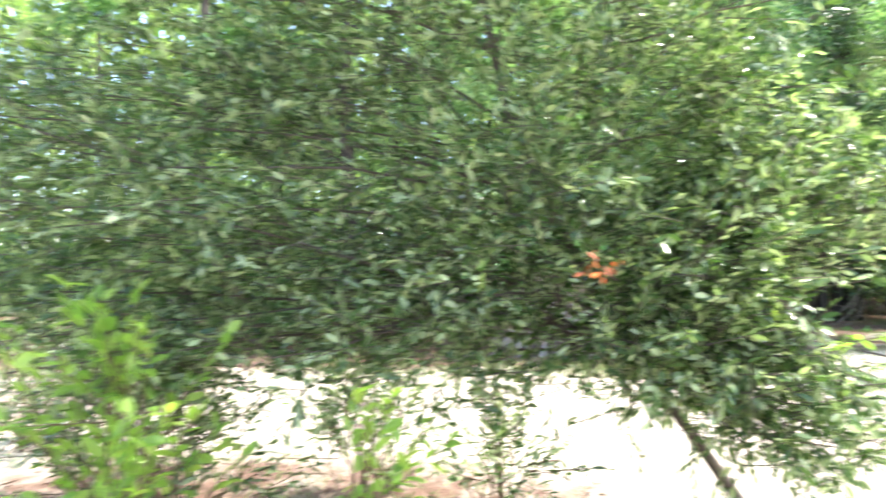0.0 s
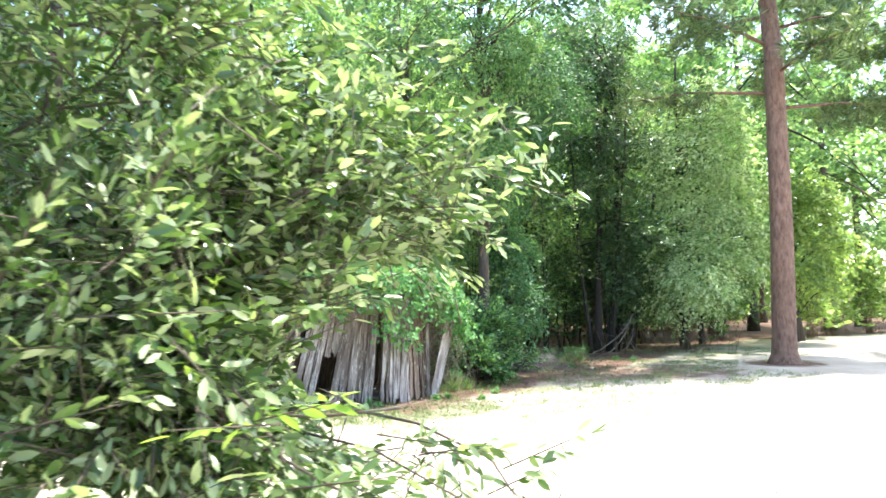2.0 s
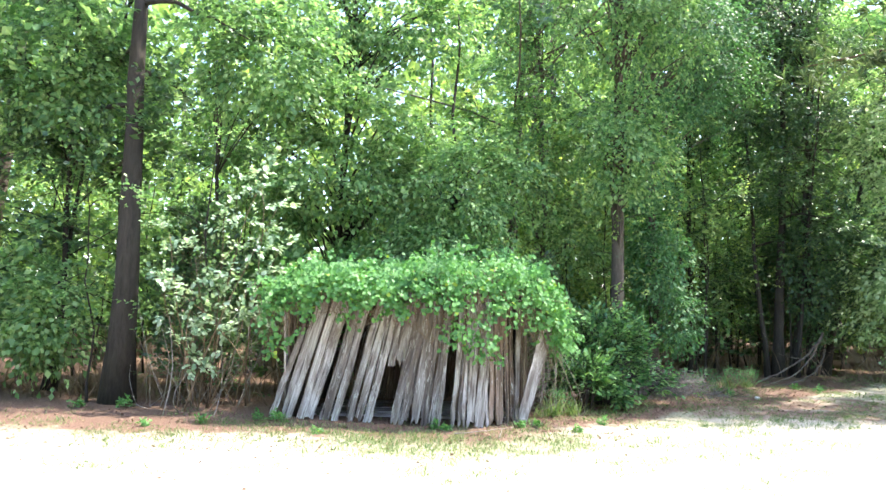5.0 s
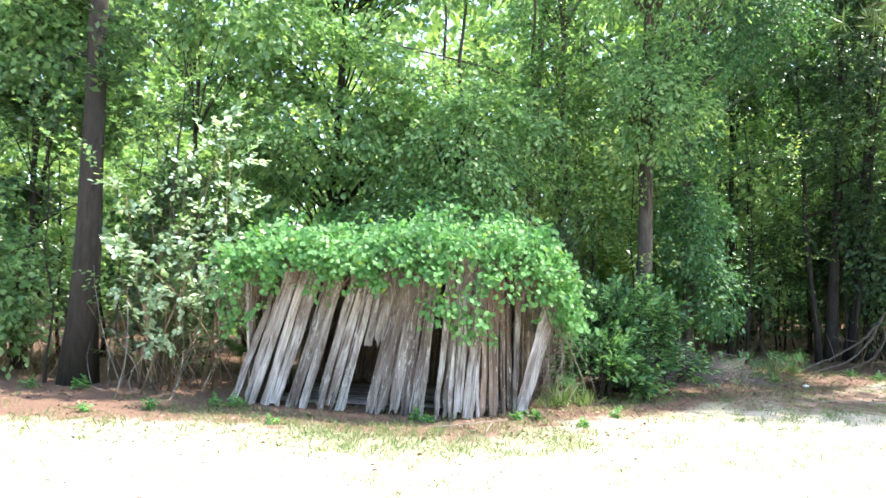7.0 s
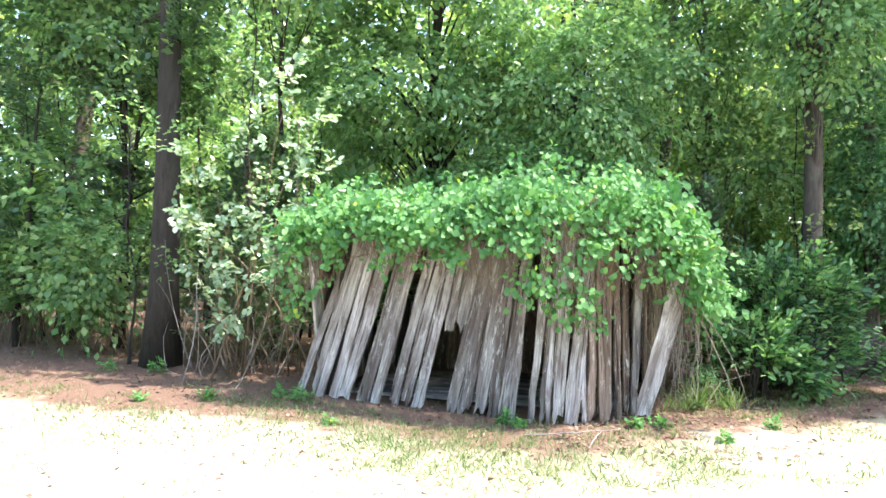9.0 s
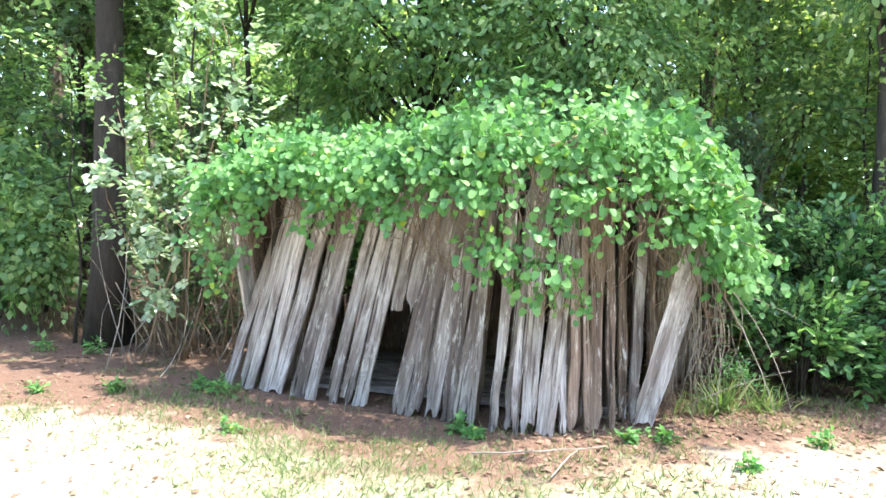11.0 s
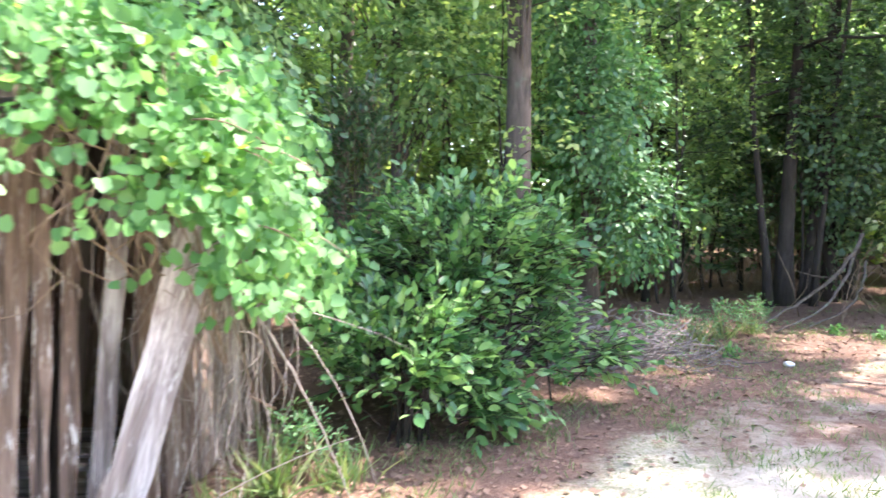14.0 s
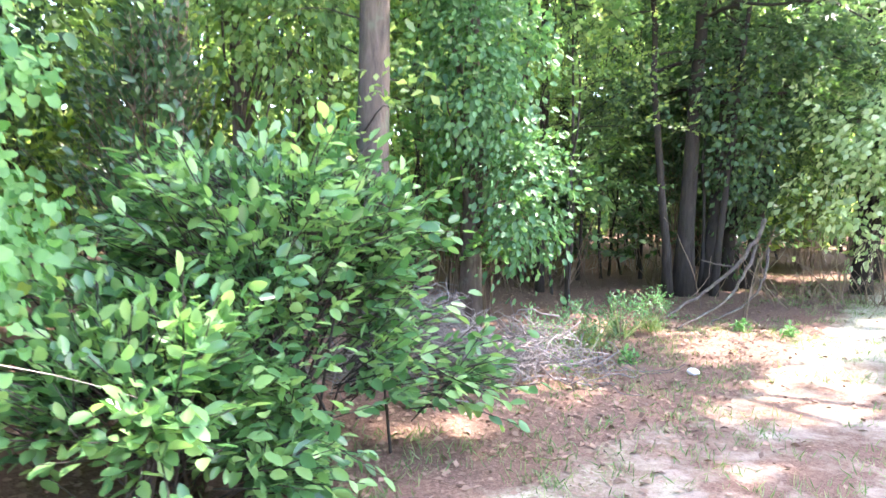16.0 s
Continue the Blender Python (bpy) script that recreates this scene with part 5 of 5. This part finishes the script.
def litter():
    rng = np.random.default_rng(62)
    n = 30000
    x = rng.uniform(-5, 14, n)
    d = -3.2 + 7.8 * rng.random(n) ** 1.3
    y = np.interp(x, EDGE[:, 0], EDGE[:, 1]) + d
    k = rng.random(n) < smooth(d, -3.4, -0.4)
    x, y = x[k], y[k]
    m = 26000
    x2 = rng.uniform(3.4, 10.5, m)
    y2 = rng.uniform(10.4, 17.0, m)
    d2 = woods_depth(x2, y2)
    k = (rng.random(m) < smooth(d2, -2.6, -0.5)) & (np.sin(2.2 * x2 + 1.5 * np.sin(1.9 * y2)) * np.sin(2.5 * y2 + x2) > -0.75 + 1.1 * rng.random(m) * smooth(-d2, 0.4, 2.2))
    x, y = np.concatenate([x, x2[k]]), np.concatenate([y, y2[k]])
    m = 5200
    x = np.concatenate([x, rng.normal(-1.2, 1.9, m)])
    y = np.concatenate([y, rng.normal(3.6, 1.5, m)])
    P = np.stack([x, y, ground_z(x, y) + 0.006], -1)
    D = rng.normal(0, 1, P.shape) * [1, 1, 0.15]
    me = leaves("leaf_litter", MAT["litter"], P, D, rng.normal(0, 0.34, P.shape) + [0, 0, 1], 0.012 + 0.045 * rng.random(len(P)) ** 2.2, RHOMB, 0.3, -0.05)
    tagged(new("leaf_litter", me), "dry brown leaves scattered under the trees", "leaf litter", kind="stuff")


grass()
litter()
for i, (x, y, h, n) in enumerate([(4.45, 12.15, 0.32, 90), (4.75, 12.3, 0.26, 70), (4.3, 12.0, 0.2, 50), (1.0, 11.25, 0.12, 40), (7.9, 15.9, 0.3, 90), (8.3, 16.2, 0.3, 90), (8.7, 16.35, 0.25, 80), (7.6, 15.55, 0.25, 70), (6.9, 15.15, 0.16, 50)]):
    tuft(70 + i, x, y, h, n, "grass", "tuft of long green grass")
for i, (x, y, h) in enumerate([(0.98, 11.2, 0.16), (0.7, 11.25, 0.12), (3.05, 11.05, 0.12), (3.95, 11.25, 0.1), (4.15, 11.3, 0.1), (6.6, 14.9, 0.14), (6.2, 14.3, 0.12), (7.4, 15.1, 0.13), (8.0, 15.3, 0.14), (9.6, 16.3, 0.14), (-1.4, 12.1, 0.2), (-2.0, 12.0, 0.16), (9.9, 16.0, 0.12), (2.9, 11.12, 0.14), (0.1, 11.0, 0.13), (-0.5, 10.8, 0.12), (1.6, 10.5, 0.1), (4.6, 11.0, 0.1), (5.0, 11.6, 0.12), (-3.4, 10.9, 0.2), (-3.9, 11.0, 0.2)]):
    weed(90 + i, x, y, 0.65 * h)
